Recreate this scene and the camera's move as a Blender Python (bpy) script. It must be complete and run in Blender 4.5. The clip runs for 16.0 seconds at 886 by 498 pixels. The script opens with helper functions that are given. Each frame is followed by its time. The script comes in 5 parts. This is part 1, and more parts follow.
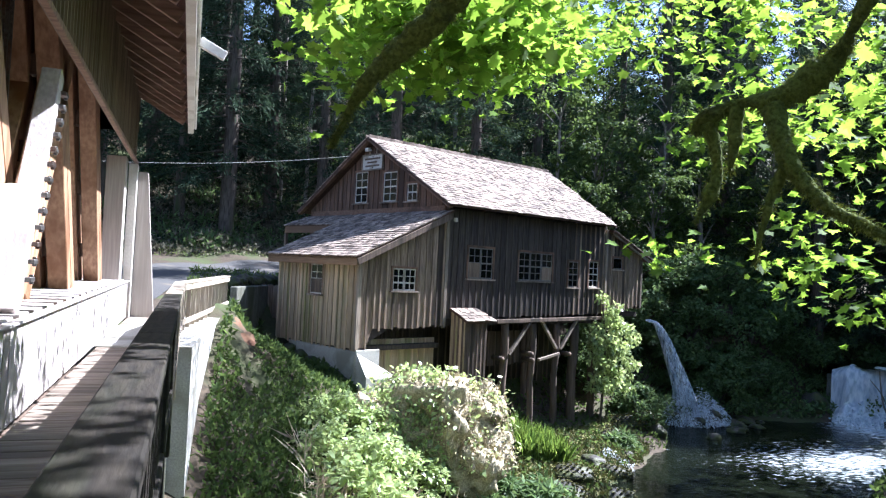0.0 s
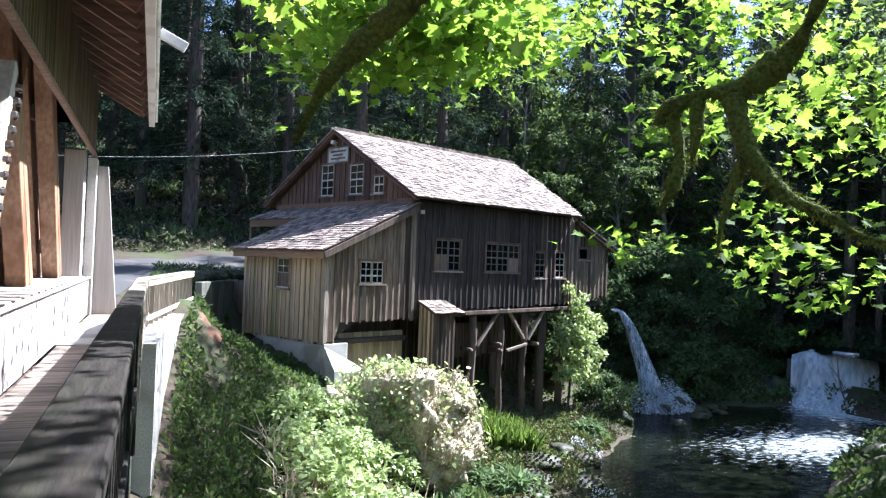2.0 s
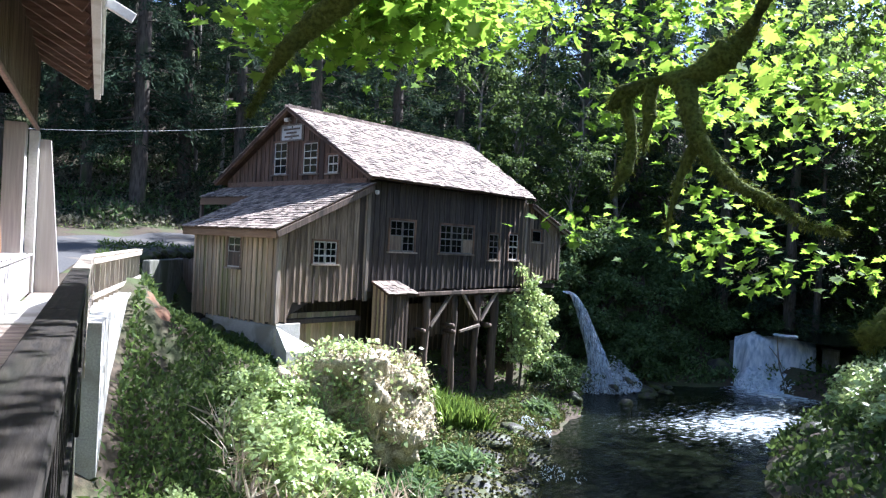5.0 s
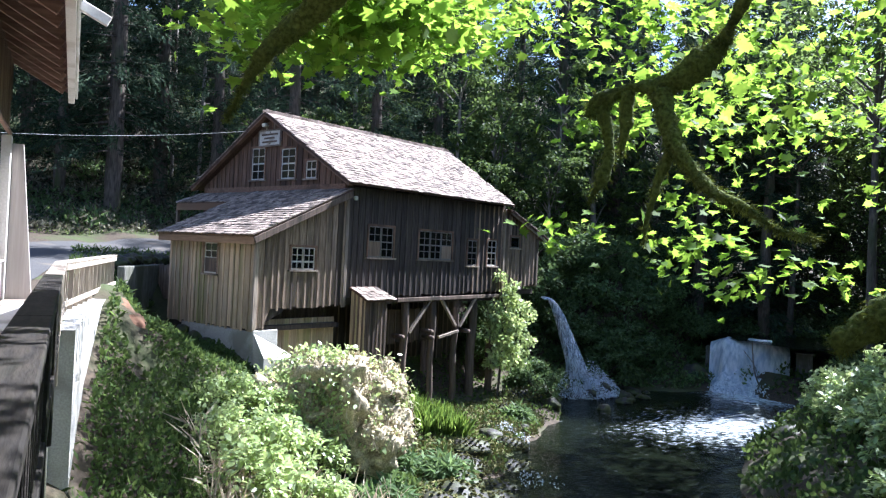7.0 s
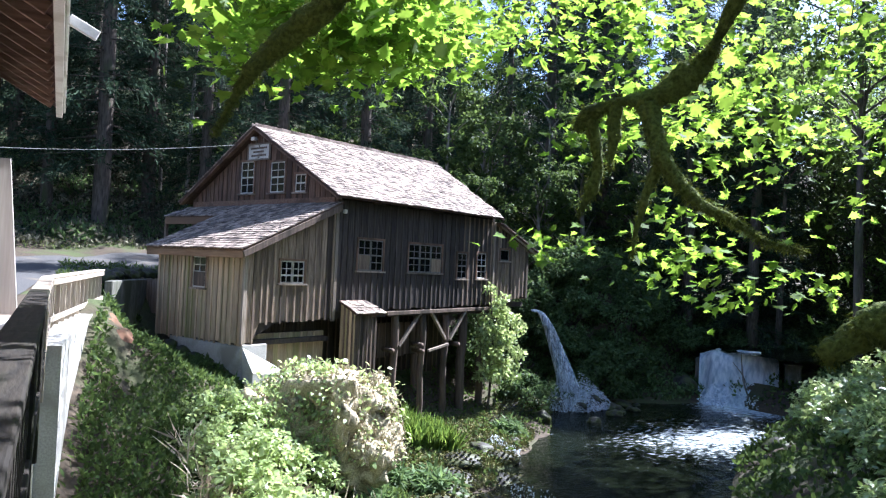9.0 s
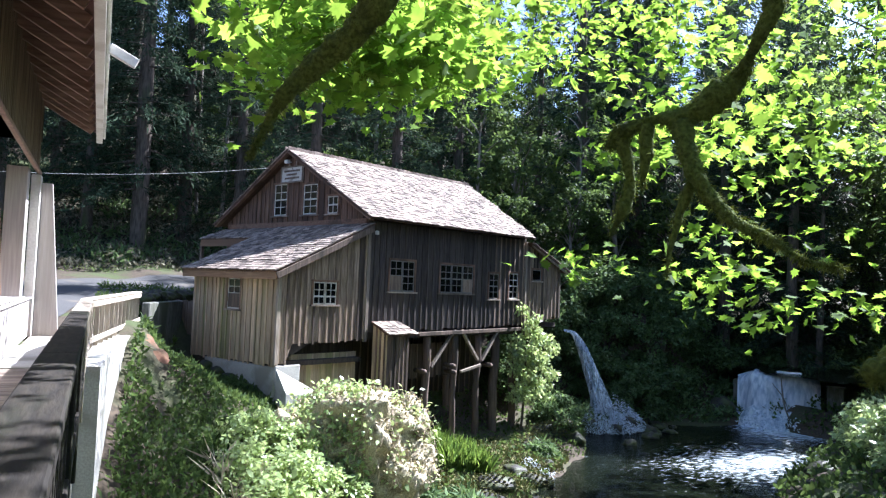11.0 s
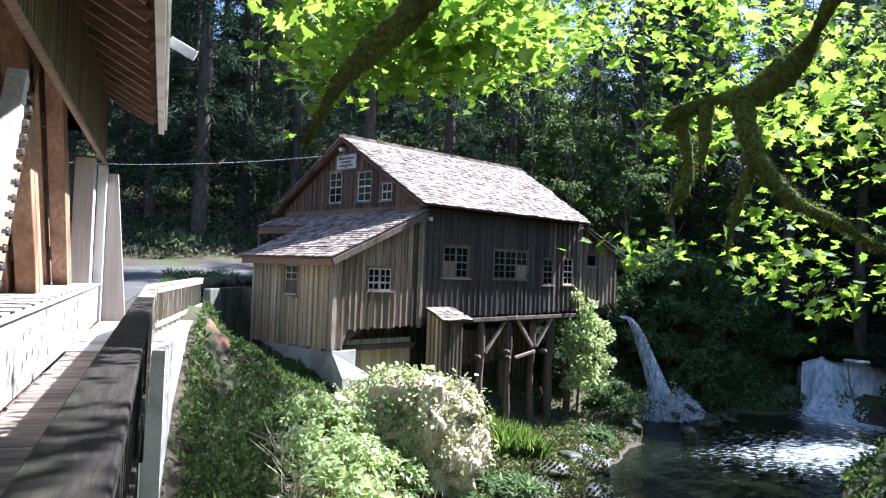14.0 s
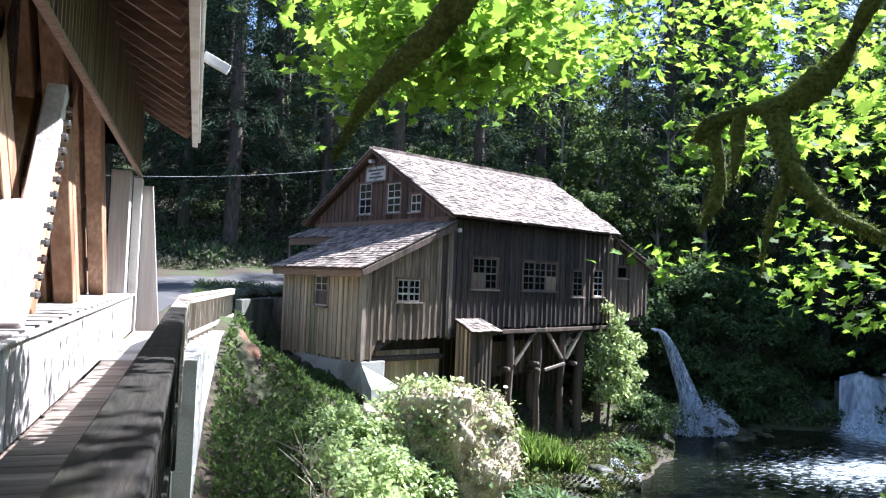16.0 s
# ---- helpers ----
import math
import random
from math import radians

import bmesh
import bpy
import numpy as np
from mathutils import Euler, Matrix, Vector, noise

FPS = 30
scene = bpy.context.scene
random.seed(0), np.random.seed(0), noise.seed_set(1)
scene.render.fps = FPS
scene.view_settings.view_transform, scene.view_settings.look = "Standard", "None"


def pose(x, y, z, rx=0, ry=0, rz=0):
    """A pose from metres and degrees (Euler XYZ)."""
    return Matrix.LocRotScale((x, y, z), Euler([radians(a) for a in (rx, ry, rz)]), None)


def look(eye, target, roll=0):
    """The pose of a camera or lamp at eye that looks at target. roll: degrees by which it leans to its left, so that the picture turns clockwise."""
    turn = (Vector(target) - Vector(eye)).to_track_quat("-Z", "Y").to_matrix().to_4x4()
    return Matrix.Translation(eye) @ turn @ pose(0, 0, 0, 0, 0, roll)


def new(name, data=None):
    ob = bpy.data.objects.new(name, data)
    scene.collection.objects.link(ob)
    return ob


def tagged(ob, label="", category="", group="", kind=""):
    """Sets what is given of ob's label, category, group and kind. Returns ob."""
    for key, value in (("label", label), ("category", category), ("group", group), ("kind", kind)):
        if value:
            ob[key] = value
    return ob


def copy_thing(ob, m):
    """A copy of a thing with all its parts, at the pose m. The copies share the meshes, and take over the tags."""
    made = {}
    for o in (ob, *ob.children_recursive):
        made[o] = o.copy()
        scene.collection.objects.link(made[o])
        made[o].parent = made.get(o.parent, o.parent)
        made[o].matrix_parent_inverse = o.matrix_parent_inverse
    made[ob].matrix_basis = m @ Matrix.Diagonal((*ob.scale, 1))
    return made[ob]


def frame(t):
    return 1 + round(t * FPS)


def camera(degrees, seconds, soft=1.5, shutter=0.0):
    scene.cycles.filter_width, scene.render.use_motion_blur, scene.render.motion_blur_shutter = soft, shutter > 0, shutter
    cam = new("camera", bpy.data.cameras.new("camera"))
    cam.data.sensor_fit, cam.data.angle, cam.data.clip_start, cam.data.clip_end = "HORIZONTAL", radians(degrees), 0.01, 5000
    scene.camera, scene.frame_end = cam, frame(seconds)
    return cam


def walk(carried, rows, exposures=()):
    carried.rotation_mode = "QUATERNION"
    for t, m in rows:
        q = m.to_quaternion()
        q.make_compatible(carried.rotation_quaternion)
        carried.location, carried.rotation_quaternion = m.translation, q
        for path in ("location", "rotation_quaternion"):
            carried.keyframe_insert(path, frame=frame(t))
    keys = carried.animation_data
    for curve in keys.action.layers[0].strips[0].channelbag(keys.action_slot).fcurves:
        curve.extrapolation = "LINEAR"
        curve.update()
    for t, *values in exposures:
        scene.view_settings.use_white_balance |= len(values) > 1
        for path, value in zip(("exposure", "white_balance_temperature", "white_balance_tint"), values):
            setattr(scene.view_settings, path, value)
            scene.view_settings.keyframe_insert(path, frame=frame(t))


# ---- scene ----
cam = camera(62.76, 16.0, soft=1.25)
PATH = [
    (0.0, 91.650, -2.800, -19.200),
    (0.5, 91.566, -2.521, -19.604),
    (1.0, 91.452, -1.911, -20.254),
    (1.5, 91.334, -1.989, -21.032),
    (2.0, 91.146, -2.081, -21.758),
    (2.5, 90.902, -2.140, -22.426),
    (3.0, 90.559, -2.339, -23.167),
    (3.5, 90.212, -2.448, -23.914),
    (4.0, 89.984, -2.585, -24.557),
    (6.5, 89.850, -2.819, -26.446),
    (7.0, 90.351, -2.751, -27.056),
    (7.5, 90.775, -2.613, -27.580),
    (8.0, 91.099, -2.372, -27.800),
    (8.5, 91.259, -2.516, -27.960),
    (11.0, 92.928, -2.234, -25.369),
    (11.5, 93.321, -2.129, -24.073),
    (12.0, 93.327, -2.271, -22.835),
    (12.5, 93.002, -2.402, -21.961),
    (13.0, 92.578, -2.102, -21.562),
    (13.5, 92.111, -2.028, -21.398),
    (14.0, 91.663, -2.076, -21.136),
    (14.5, 91.504, -2.241, -20.689),
    (15.0, 91.774, -2.160, -19.895),
    (15.5, 92.169, -2.216, -19.176),
    (16.0, 92.472, -2.232, -18.844),
]
walk(cam, [(t, pose(0, 0, 1.6, rx, ry, rz)) for t, rx, ry, rz in PATH], exposures=[(0, 2.27, 5500, 17), (16, 2.27, 5500, 17)])

# ---------------------------------------------------------------- light
SUN_EL, SUN_X, SUN_Y = radians(49), 0.977, 0.213
world = bpy.data.worlds.new("sky")
scene.world = world
world.use_nodes = True
wn = world.node_tree
sky = wn.nodes.new("ShaderNodeTexSky")
sky.sky_type = "NISHITA"
sky.sun_disc = False
sky.sun_elevation = SUN_EL
sky.sun_rotation = math.atan2(SUN_X, SUN_Y)
wn.links.new(sky.outputs[0], wn.nodes["Background"].inputs[0])
wn.nodes["Background"].inputs[1].default_value = 0.075
sun = new("sun", bpy.data.lights.new("sun", "SUN"))
sun.data.energy, sun.data.angle, sun.data.color = 5.0, radians(0.53), (1.0, 0.965, 0.9)
sun_dir = Vector((SUN_X * math.cos(SUN_EL), SUN_Y * math.cos(SUN_EL), math.sin(SUN_EL)))
sun.matrix_world = look(sun_dir * 60, (0, 0, 0))


# ---------------------------------------------------------------- materials
def mat(name, c1, c2, rough=0.8, big=0.8, fine=25.0, c3=None, bump=0.3, stretch=(1, 1, 1), spread=0.0, metal=0.0,
        trans=0.0, spec=0.3, island=False, wear=0.5):
    """A surface with two scales of colour change, fine relief and, with spread, a shade of its own for each piece."""
    m = bpy.data.materials.new(name)
    m.use_nodes = True
    nt = m.node_tree
    nd, ln = nt.nodes, nt.links
    bs = nd["Principled BSDF"]
    co = nd.new("ShaderNodeTexCoord")
    mp = nd.new("ShaderNodeMapping")
    mp.inputs["Scale"].default_value = stretch
    ln.new(co.outputs["Object"], mp.inputs[0])
    vec = mp.outputs[0]
    info = None
    if spread:
        info = nd.new("ShaderNodeNewGeometry" if island else "ShaderNodeObjectInfo")
        rnd = info.outputs["Random Per Island" if island else "Random"]
        sh = nd.new("ShaderNodeVectorMath")
        sh.operation = "SCALE"
        sh.inputs[0].default_value = (31, 17, 23)
        ln.new(rnd, sh.inputs["Scale"])
        ad = nd.new("ShaderNodeVectorMath")
        ln.new(vec, ad.inputs[0])
        ln.new(sh.outputs[0], ad.inputs[1])
        vec = ad.outputs[0]
    n1 = nd.new("ShaderNodeTexNoise")
    n1.inputs["Scale"].default_value, n1.inputs["Detail"].default_value = big, 5
    n2 = nd.new("ShaderNodeTexNoise")
    n2.inputs["Scale"].default_value, n2.inputs["Detail"].default_value = fine, 6
    ln.new(vec, n1.inputs["Vector"])
    ln.new(vec, n2.inputs["Vector"])
    r1 = nd.new("ShaderNodeValToRGB")
    r1.color_ramp.elements[0].position, r1.color_ramp.elements[1].position = 0.35, 0.65
    r1.color_ramp.elements[0].color, r1.color_ramp.elements[1].color = (*c1, 1), (*c2, 1)
    ln.new(n2.outputs["Fac"], r1.inputs[0])
    col = r1.outputs[0]
    if c3:
        r2 = nd.new("ShaderNodeValToRGB")
        r2.color_ramp.elements[0].position, r2.color_ramp.elements[1].position = wear, wear + 0.14
        ln.new(n1.outputs["Fac"], r2.inputs[0])
        mx = nd.new("ShaderNodeMix")
        mx.data_type = "RGBA"
        mx.inputs[7].default_value = (*c3, 1)
        ln.new(r2.outputs[0], mx.inputs[0])
        ln.new(col, mx.inputs[6])
        col = mx.outputs[2]
    hs = nd.new("ShaderNodeHueSaturation")
    ln.new(col, hs.inputs["Color"])
    if spread:
        mr = nd.new("ShaderNodeMapRange")
        mr.inputs["To Min"].default_value, mr.inputs["To Max"].default_value = 1 - spread, 1 + spread
        ln.new(rnd, mr.inputs[0])
        ln.new(mr.outputs[0], hs.inputs["Value"])
    ln.new(hs.outputs[0], bs.inputs["Base Color"])
    bs.inputs["Roughness"].default_value = rough
    bs.inputs["Metallic"].default_value = metal
    bs.inputs["Specular IOR Level"].default_value = spec
    if bump:
        bp = nd.new("ShaderNodeBump")
        bp.inputs["Strength"].default_value, bp.inputs["Distance"].default_value = bump, 0.02
        ln.new(n2.outputs["Fac"], bp.inputs["Height"])
        ln.new(bp.outputs[0], bs.inputs["Normal"])
    if trans:
        tr = nd.new("ShaderNodeBsdfTranslucent")
        h2 = nd.new("ShaderNodeHueSaturation")
        h2.inputs["Hue"].default_value, h2.inputs["Saturation"].default_value, h2.inputs["Value"].default_value = 0.477, 1.06, 2.05
        ln.new(hs.outputs[0], h2.inputs["Color"])
        ln.new(h2.outputs[0], tr.inputs["Color"])
        ms = nd.new("ShaderNodeMixShader")
        ms.inputs[0].default_value = trans
        ln.new(bs.outputs[0], ms.inputs[1])
        ln.new(tr.outputs[0], ms.inputs[2])
        ln.new(ms.outputs[0], nd["Material Output"].inputs["Surface"])
    return m


GRAIN = (1, 1, 0.06)
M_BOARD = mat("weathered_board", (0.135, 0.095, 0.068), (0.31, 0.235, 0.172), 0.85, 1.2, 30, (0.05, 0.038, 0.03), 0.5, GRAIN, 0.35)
# dark stain and the eave's shade, both put into the long wall's board colour
M_BLACKBOARD = mat("stained_shaded_board", (0.03, 0.025, 0.023), (0.082, 0.067, 0.058), 0.85, 1.2, 30, (0.07, 0.056, 0.044), 0.5, GRAIN, 0.35, wear=0.56)
M_BATTEN = mat("weathered_batten", (0.18, 0.145, 0.11), (0.36, 0.3, 0.24), 0.85, 1.2, 30, (0.1, 0.08, 0.06), 0.5, GRAIN, 0.35)
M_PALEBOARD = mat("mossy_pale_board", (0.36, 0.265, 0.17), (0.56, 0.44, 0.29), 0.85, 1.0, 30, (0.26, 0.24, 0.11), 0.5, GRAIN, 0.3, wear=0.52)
M_TIMBER = mat("old_timber", (0.09, 0.065, 0.05), (0.17, 0.125, 0.095), 0.85, 1.5, 18, (0.05, 0.04, 0.03), 0.5, GRAIN, 0.25)
M_GABLE = mat("brown_gable_board", (0.075, 0.045, 0.03), (0.16, 0.1, 0.068), 0.85, 1.2, 24, (0.05, 0.032, 0.024), 0.5, GRAIN, 0.3)
M_TRIM = mat("brown_trim", (0.13, 0.075, 0.05), (0.21, 0.13, 0.085), 0.8, 1.5, 20, (0.08, 0.05, 0.035), 0.3, (1, 1, 1), 0.1)
M_FASCIA = mat("tan_fascia", (0.22, 0.13, 0.07), (0.32, 0.2, 0.11), 0.75, 1.0, 18, (0.15, 0.09, 0.055), 0.3, (1, 0.1, 1), 0.1)
M_SHINGLE = mat("cedar_shingle", (0.135, 0.102, 0.083), (0.34, 0.278, 0.226), 0.85, 2.0, 28, (0.085, 0.063, 0.05), 0.6, (1, 1, 1), 0.6)
M_SHINGLE_MANY = mat("cedar_shingles", (0.135, 0.102, 0.083), (0.34, 0.278, 0.226), 0.85, 2.0, 28, (0.085, 0.063, 0.05), 0.6, (1, 1, 1), 0.6, island=True)
M_ROOFDECK = mat("roof_boards", (0.06, 0.034, 0.025), (0.11, 0.066, 0.045), 0.85, 1, 20, None, 0.3)
M_SASH = mat("grey_white_sash", (0.42, 0.4, 0.36), (0.58, 0.56, 0.5), 0.6, 2, 40, (0.3, 0.27, 0.22), 0.2)
# darker copy of the sash colour, standing in for shade on the long wall
M_SASHDARK = mat("shaded_sash", (0.11, 0.1, 0.09), (0.2, 0.19, 0.17), 0.7, 2, 40, (0.13, 0.12, 0.1), 0.2)
M_CONCRETE = mat("concrete", (0.36, 0.35, 0.32), (0.5, 0.49, 0.45), 0.9, 0.9, 30, (0.27, 0.26, 0.22), 0.3)
# darker concrete; on the bearing pier it paints the front face's shade
M_DARKCONCRETE = mat("dark_concrete", (0.09, 0.09, 0.075), (0.16, 0.16, 0.135), 0.9, 1.2, 14, (0.06, 0.065, 0.04), 0.5, (1, 1, 0.3))
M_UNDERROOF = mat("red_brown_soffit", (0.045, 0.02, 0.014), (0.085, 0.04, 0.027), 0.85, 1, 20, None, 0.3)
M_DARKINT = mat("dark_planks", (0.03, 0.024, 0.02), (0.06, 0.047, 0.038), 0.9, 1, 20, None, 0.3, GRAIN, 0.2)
M_BRWALL = mat("bridge_siding", (0.2, 0.15, 0.11), (0.3, 0.23, 0.17), 0.7, 1, 25, (0.15, 0.11, 0.085), 0.3, GRAIN, 0.15)
M_PARAPET = mat("pale_parapet", (0.4, 0.36, 0.34), (0.52, 0.48, 0.46), 0.65, 1.2, 25, (0.32, 0.28, 0.26), 0.3, GRAIN, 0.1)
M_PAINTPOST = mat("grey_painted_timber", (0.4, 0.36, 0.33), (0.5, 0.46, 0.42), 0.65, 1.5, 20, (0.33, 0.3, 0.27), 0.25, GRAIN, 0.12)
M_GLULAM = mat("glued_fir_timber", (0.26, 0.145, 0.085), (0.42, 0.26, 0.155), 0.6, 1.6, 14, (0.2, 0.1, 0.05), 0.2, (1, 1, 0.08), 0.12)
M_RAFTER = mat("rafter_fir", (0.17, 0.105, 0.075), (0.29, 0.195, 0.14), 0.7, 1.6, 14, None, 0.2, (0.1, 1, 1), 0.15)
M_WHITE = mat("white_trim", (0.6, 0.57, 0.52), (0.7, 0.67, 0.62), 0.6, 1.2, 20, (0.5, 0.46, 0.4), 0.15)
M_DECK = mat("deck_plank", (0.17, 0.13, 0.1), (0.3, 0.25, 0.2), 0.85, 1.5, 22, (0.12, 0.095, 0.075), 0.4, (0.1, 1, 1), 0.25)
# moss plus the tree's shade in the near rail's colour; far rail pale as sunlit
M_RAILSHADE = mat("mossy_rail_shade", (0.01, 0.008, 0.006), (0.024, 0.019, 0.013), 0.85, 2.5, 24, (0.016, 0.018, 0.007), 0.6, (1, 0.15, 1), 0.15)
M_RAILSUN = mat("weathered_rail_sun", (0.3, 0.25, 0.19), (0.45, 0.39, 0.31), 0.8, 2.0, 24, (0.22, 0.18, 0.14), 0.4, (1, 1, 0.1), 0.15)
M_STEEL = mat("dark_steel", (0.1, 0.1, 0.1), (0.2, 0.19, 0.18), 0.45, 2, 30, (0.12, 0.07, 0.05), 0.1, metal=0.8)
M_SOIL = mat("bank_soil", (0.04, 0.032, 0.022), (0.08, 0.06, 0.04), 0.95, 0.35, 9, (0.055, 0.07, 0.025), 0.9, wear=0.46)
M_CLAY = mat("bare_clay", (0.12, 0.058, 0.034), (0.2, 0.11, 0.064), 0.95, 1.2, 6, (0.09, 0.06, 0.035), 1.0)
M_ROAD = mat("asphalt", (0.05, 0.05, 0.05), (0.085, 0.083, 0.08), 0.9, 0.5, 60, (0.13, 0.11, 0.085), 0.3, wear=0.56)
M_ROCK = mat("river_rock", (0.012, 0.011, 0.009), (0.036, 0.033, 0.025), 0.6, 1.6, 9, (0.045, 0.055, 0.014), 0.9, wear=0.42)
M_MOSS = mat("moss", (0.05, 0.07, 0.011), (0.125, 0.16, 0.03), 0.95, 3, 40, (0.035, 0.045, 0.012), 1.0, wear=0.6, trans=0.15)
M_MOSSBRIGHT = mat("yellow_moss", (0.12, 0.12, 0.045), (0.28, 0.27, 0.11), 0.95, 2, 30, (0.08, 0.075, 0.03), 1.0, wear=0.55)
M_OUTCROP = mat("dry_moss_and_rock", (0.28, 0.24, 0.15), (0.55, 0.48, 0.33), 0.95, 1.6, 22, (0.1, 0.08, 0.05), 1.0, wear=0.55)
M_BARK = mat("bark", (0.05, 0.04, 0.032), (0.12, 0.1, 0.08), 0.95, 1.5, 12, (0.05, 0.06, 0.025), 0.9, (1, 1, 0.2))
M_PALEBARK = mat("pale_alder_bark", (0.14, 0.125, 0.11), (0.26, 0.24, 0.21), 0.9, 2, 12, (0.1, 0.1, 0.06), 0.6, (1, 1, 0.3))
M_MAPLE = mat("maple_leaf", (0.075, 0.15, 0.024), (0.14, 0.245, 0.04), 0.6, 0.6, 8, None, 0.0, trans=0.62, spec=0.15, spread=0.5, island=True)
M_LEAF = mat("broad_leaf", (0.036, 0.066, 0.02), (0.075, 0.116, 0.036), 0.65, 0.5, 6, None, 0.0, trans=0.4, spec=0.12, spread=0.4, island=True)
M_FARMAPLE = mat("far_maple_leaf", (0.05, 0.088, 0.027), (0.095, 0.145, 0.046), 0.5, 0.5, 6, None, 0.0, trans=0.5, spec=0.2, spread=0.5, island=True)
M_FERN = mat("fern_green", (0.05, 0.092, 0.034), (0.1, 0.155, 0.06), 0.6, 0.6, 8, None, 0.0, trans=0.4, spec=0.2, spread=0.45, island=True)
M_BRUSH = mat("hillside_brush", (0.075, 0.08, 0.05), (0.16, 0.15, 0.105), 0.8, 0.4, 5, None, 0.0, trans=0.2, spec=0.1, spread=0.5, island=True)
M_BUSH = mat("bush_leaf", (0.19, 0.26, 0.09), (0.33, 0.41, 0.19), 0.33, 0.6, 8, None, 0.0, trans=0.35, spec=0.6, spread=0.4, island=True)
M_FIR = mat("fir_needle", (0.018, 0.034, 0.021), (0.038, 0.06, 0.034), 0.8, 0.4, 5, None, 0.0, trans=0.2, spec=0.06, spread=0.4, island=True)
M_GRASS = mat("grass_blade", (0.07, 0.13, 0.025), (0.14, 0.22, 0.05), 0.6, 0.6, 8, None, 0.0, trans=0.35, spread=0.4, island=True)
M_DRY = mat("dry_stem", (0.33, 0.27, 0.19), (0.55, 0.47, 0.36), 0.8, 1, 12, None, 0.0, trans=0.15, spread=0.4, island=True)


def glass_mat():
    m = bpy.data.materials.new("old_window_glass")
    m.use_nodes = True
    b = m.node_tree.nodes["Principled BSDF"]
    b.inputs["Base Color"].default_value = (0.006, 0.007, 0.008, 1)
    b.inputs["Roughness"].default_value = 0.06
    b.inputs["Specular IOR Level"].default_value = 0.3
    n = m.node_tree.nodes.new("ShaderNodeTexNoise")
    n.inputs["Scale"].default_value = 3
    bp = m.node_tree.nodes.new("ShaderNodeBump")
    bp.inputs["Strength"].default_value = 0.15
    m.node_tree.links.new(n.outputs["Fac"], bp.inputs["Height"])
    m.node_tree.links.new(bp.outputs[0], b.inputs["Normal"])
    return m


def water_mat():
    m = bpy.data.materials.new("creek_water")
    m.use_nodes = True
    nd, ln = m.node_tree.nodes, m.node_tree.links
    b = nd["Principled BSDF"]
    b.inputs["Roughness"].default_value = 0.08
    b.inputs["IOR"].default_value = 1.33
    b.inputs["Specular IOR Level"].default_value = 0.17
    co = nd.new("ShaderNodeTexCoord")
    mp = nd.new("ShaderNodeMapping")
    mp.inputs["Rotation"].default_value = (0, 0, radians(-40))
    mp.inputs["Scale"].default_value = (0.7, 1.6, 1)
    ln.new(co.outputs["Object"], mp.inputs[0])
    n1 = nd.new("ShaderNodeTexNoise")
    n1.inputs["Scale"].default_value, n1.inputs["Detail"].default_value, n1.inputs["Distortion"].default_value = 1.7, 9, 1.2
    n2 = nd.new("ShaderNodeTexNoise")
    n2.inputs["Scale"].default_value, n2.inputs["Detail"].default_value = 6.5, 5
    ln.new(mp.outputs[0], n1.inputs[0])
    ln.new(mp.outputs[0], n2.inputs[0])
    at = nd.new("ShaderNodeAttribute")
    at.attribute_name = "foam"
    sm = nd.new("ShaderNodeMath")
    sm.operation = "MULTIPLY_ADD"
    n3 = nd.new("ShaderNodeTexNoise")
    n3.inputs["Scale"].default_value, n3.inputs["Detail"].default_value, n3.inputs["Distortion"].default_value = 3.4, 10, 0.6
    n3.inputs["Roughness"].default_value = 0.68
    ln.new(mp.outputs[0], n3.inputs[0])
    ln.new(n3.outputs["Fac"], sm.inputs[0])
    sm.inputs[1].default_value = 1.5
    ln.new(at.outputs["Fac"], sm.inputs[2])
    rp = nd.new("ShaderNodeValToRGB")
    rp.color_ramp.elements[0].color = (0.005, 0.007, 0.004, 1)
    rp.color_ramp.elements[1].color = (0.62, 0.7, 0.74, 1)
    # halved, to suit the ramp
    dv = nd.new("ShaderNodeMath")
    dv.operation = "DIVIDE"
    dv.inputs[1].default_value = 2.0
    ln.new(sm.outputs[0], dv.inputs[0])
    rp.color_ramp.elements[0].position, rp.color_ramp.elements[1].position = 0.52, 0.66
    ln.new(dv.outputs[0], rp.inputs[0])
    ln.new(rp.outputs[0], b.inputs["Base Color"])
    bp = nd.new("ShaderNodeBump")
    bp.inputs["Strength"].default_value, bp.inputs["Distance"].default_value = 0.8, 0.05
    ad = nd.new("ShaderNodeMath")
    ln.new(n1.outputs["Fac"], ad.inputs[0])
    ln.new(n2.outputs["Fac"], ad.inputs[1])
    ln.new(ad.outputs[0], bp.inputs["Height"])
    ln.new(bp.outputs[0], b.inputs["Normal"])
    return m


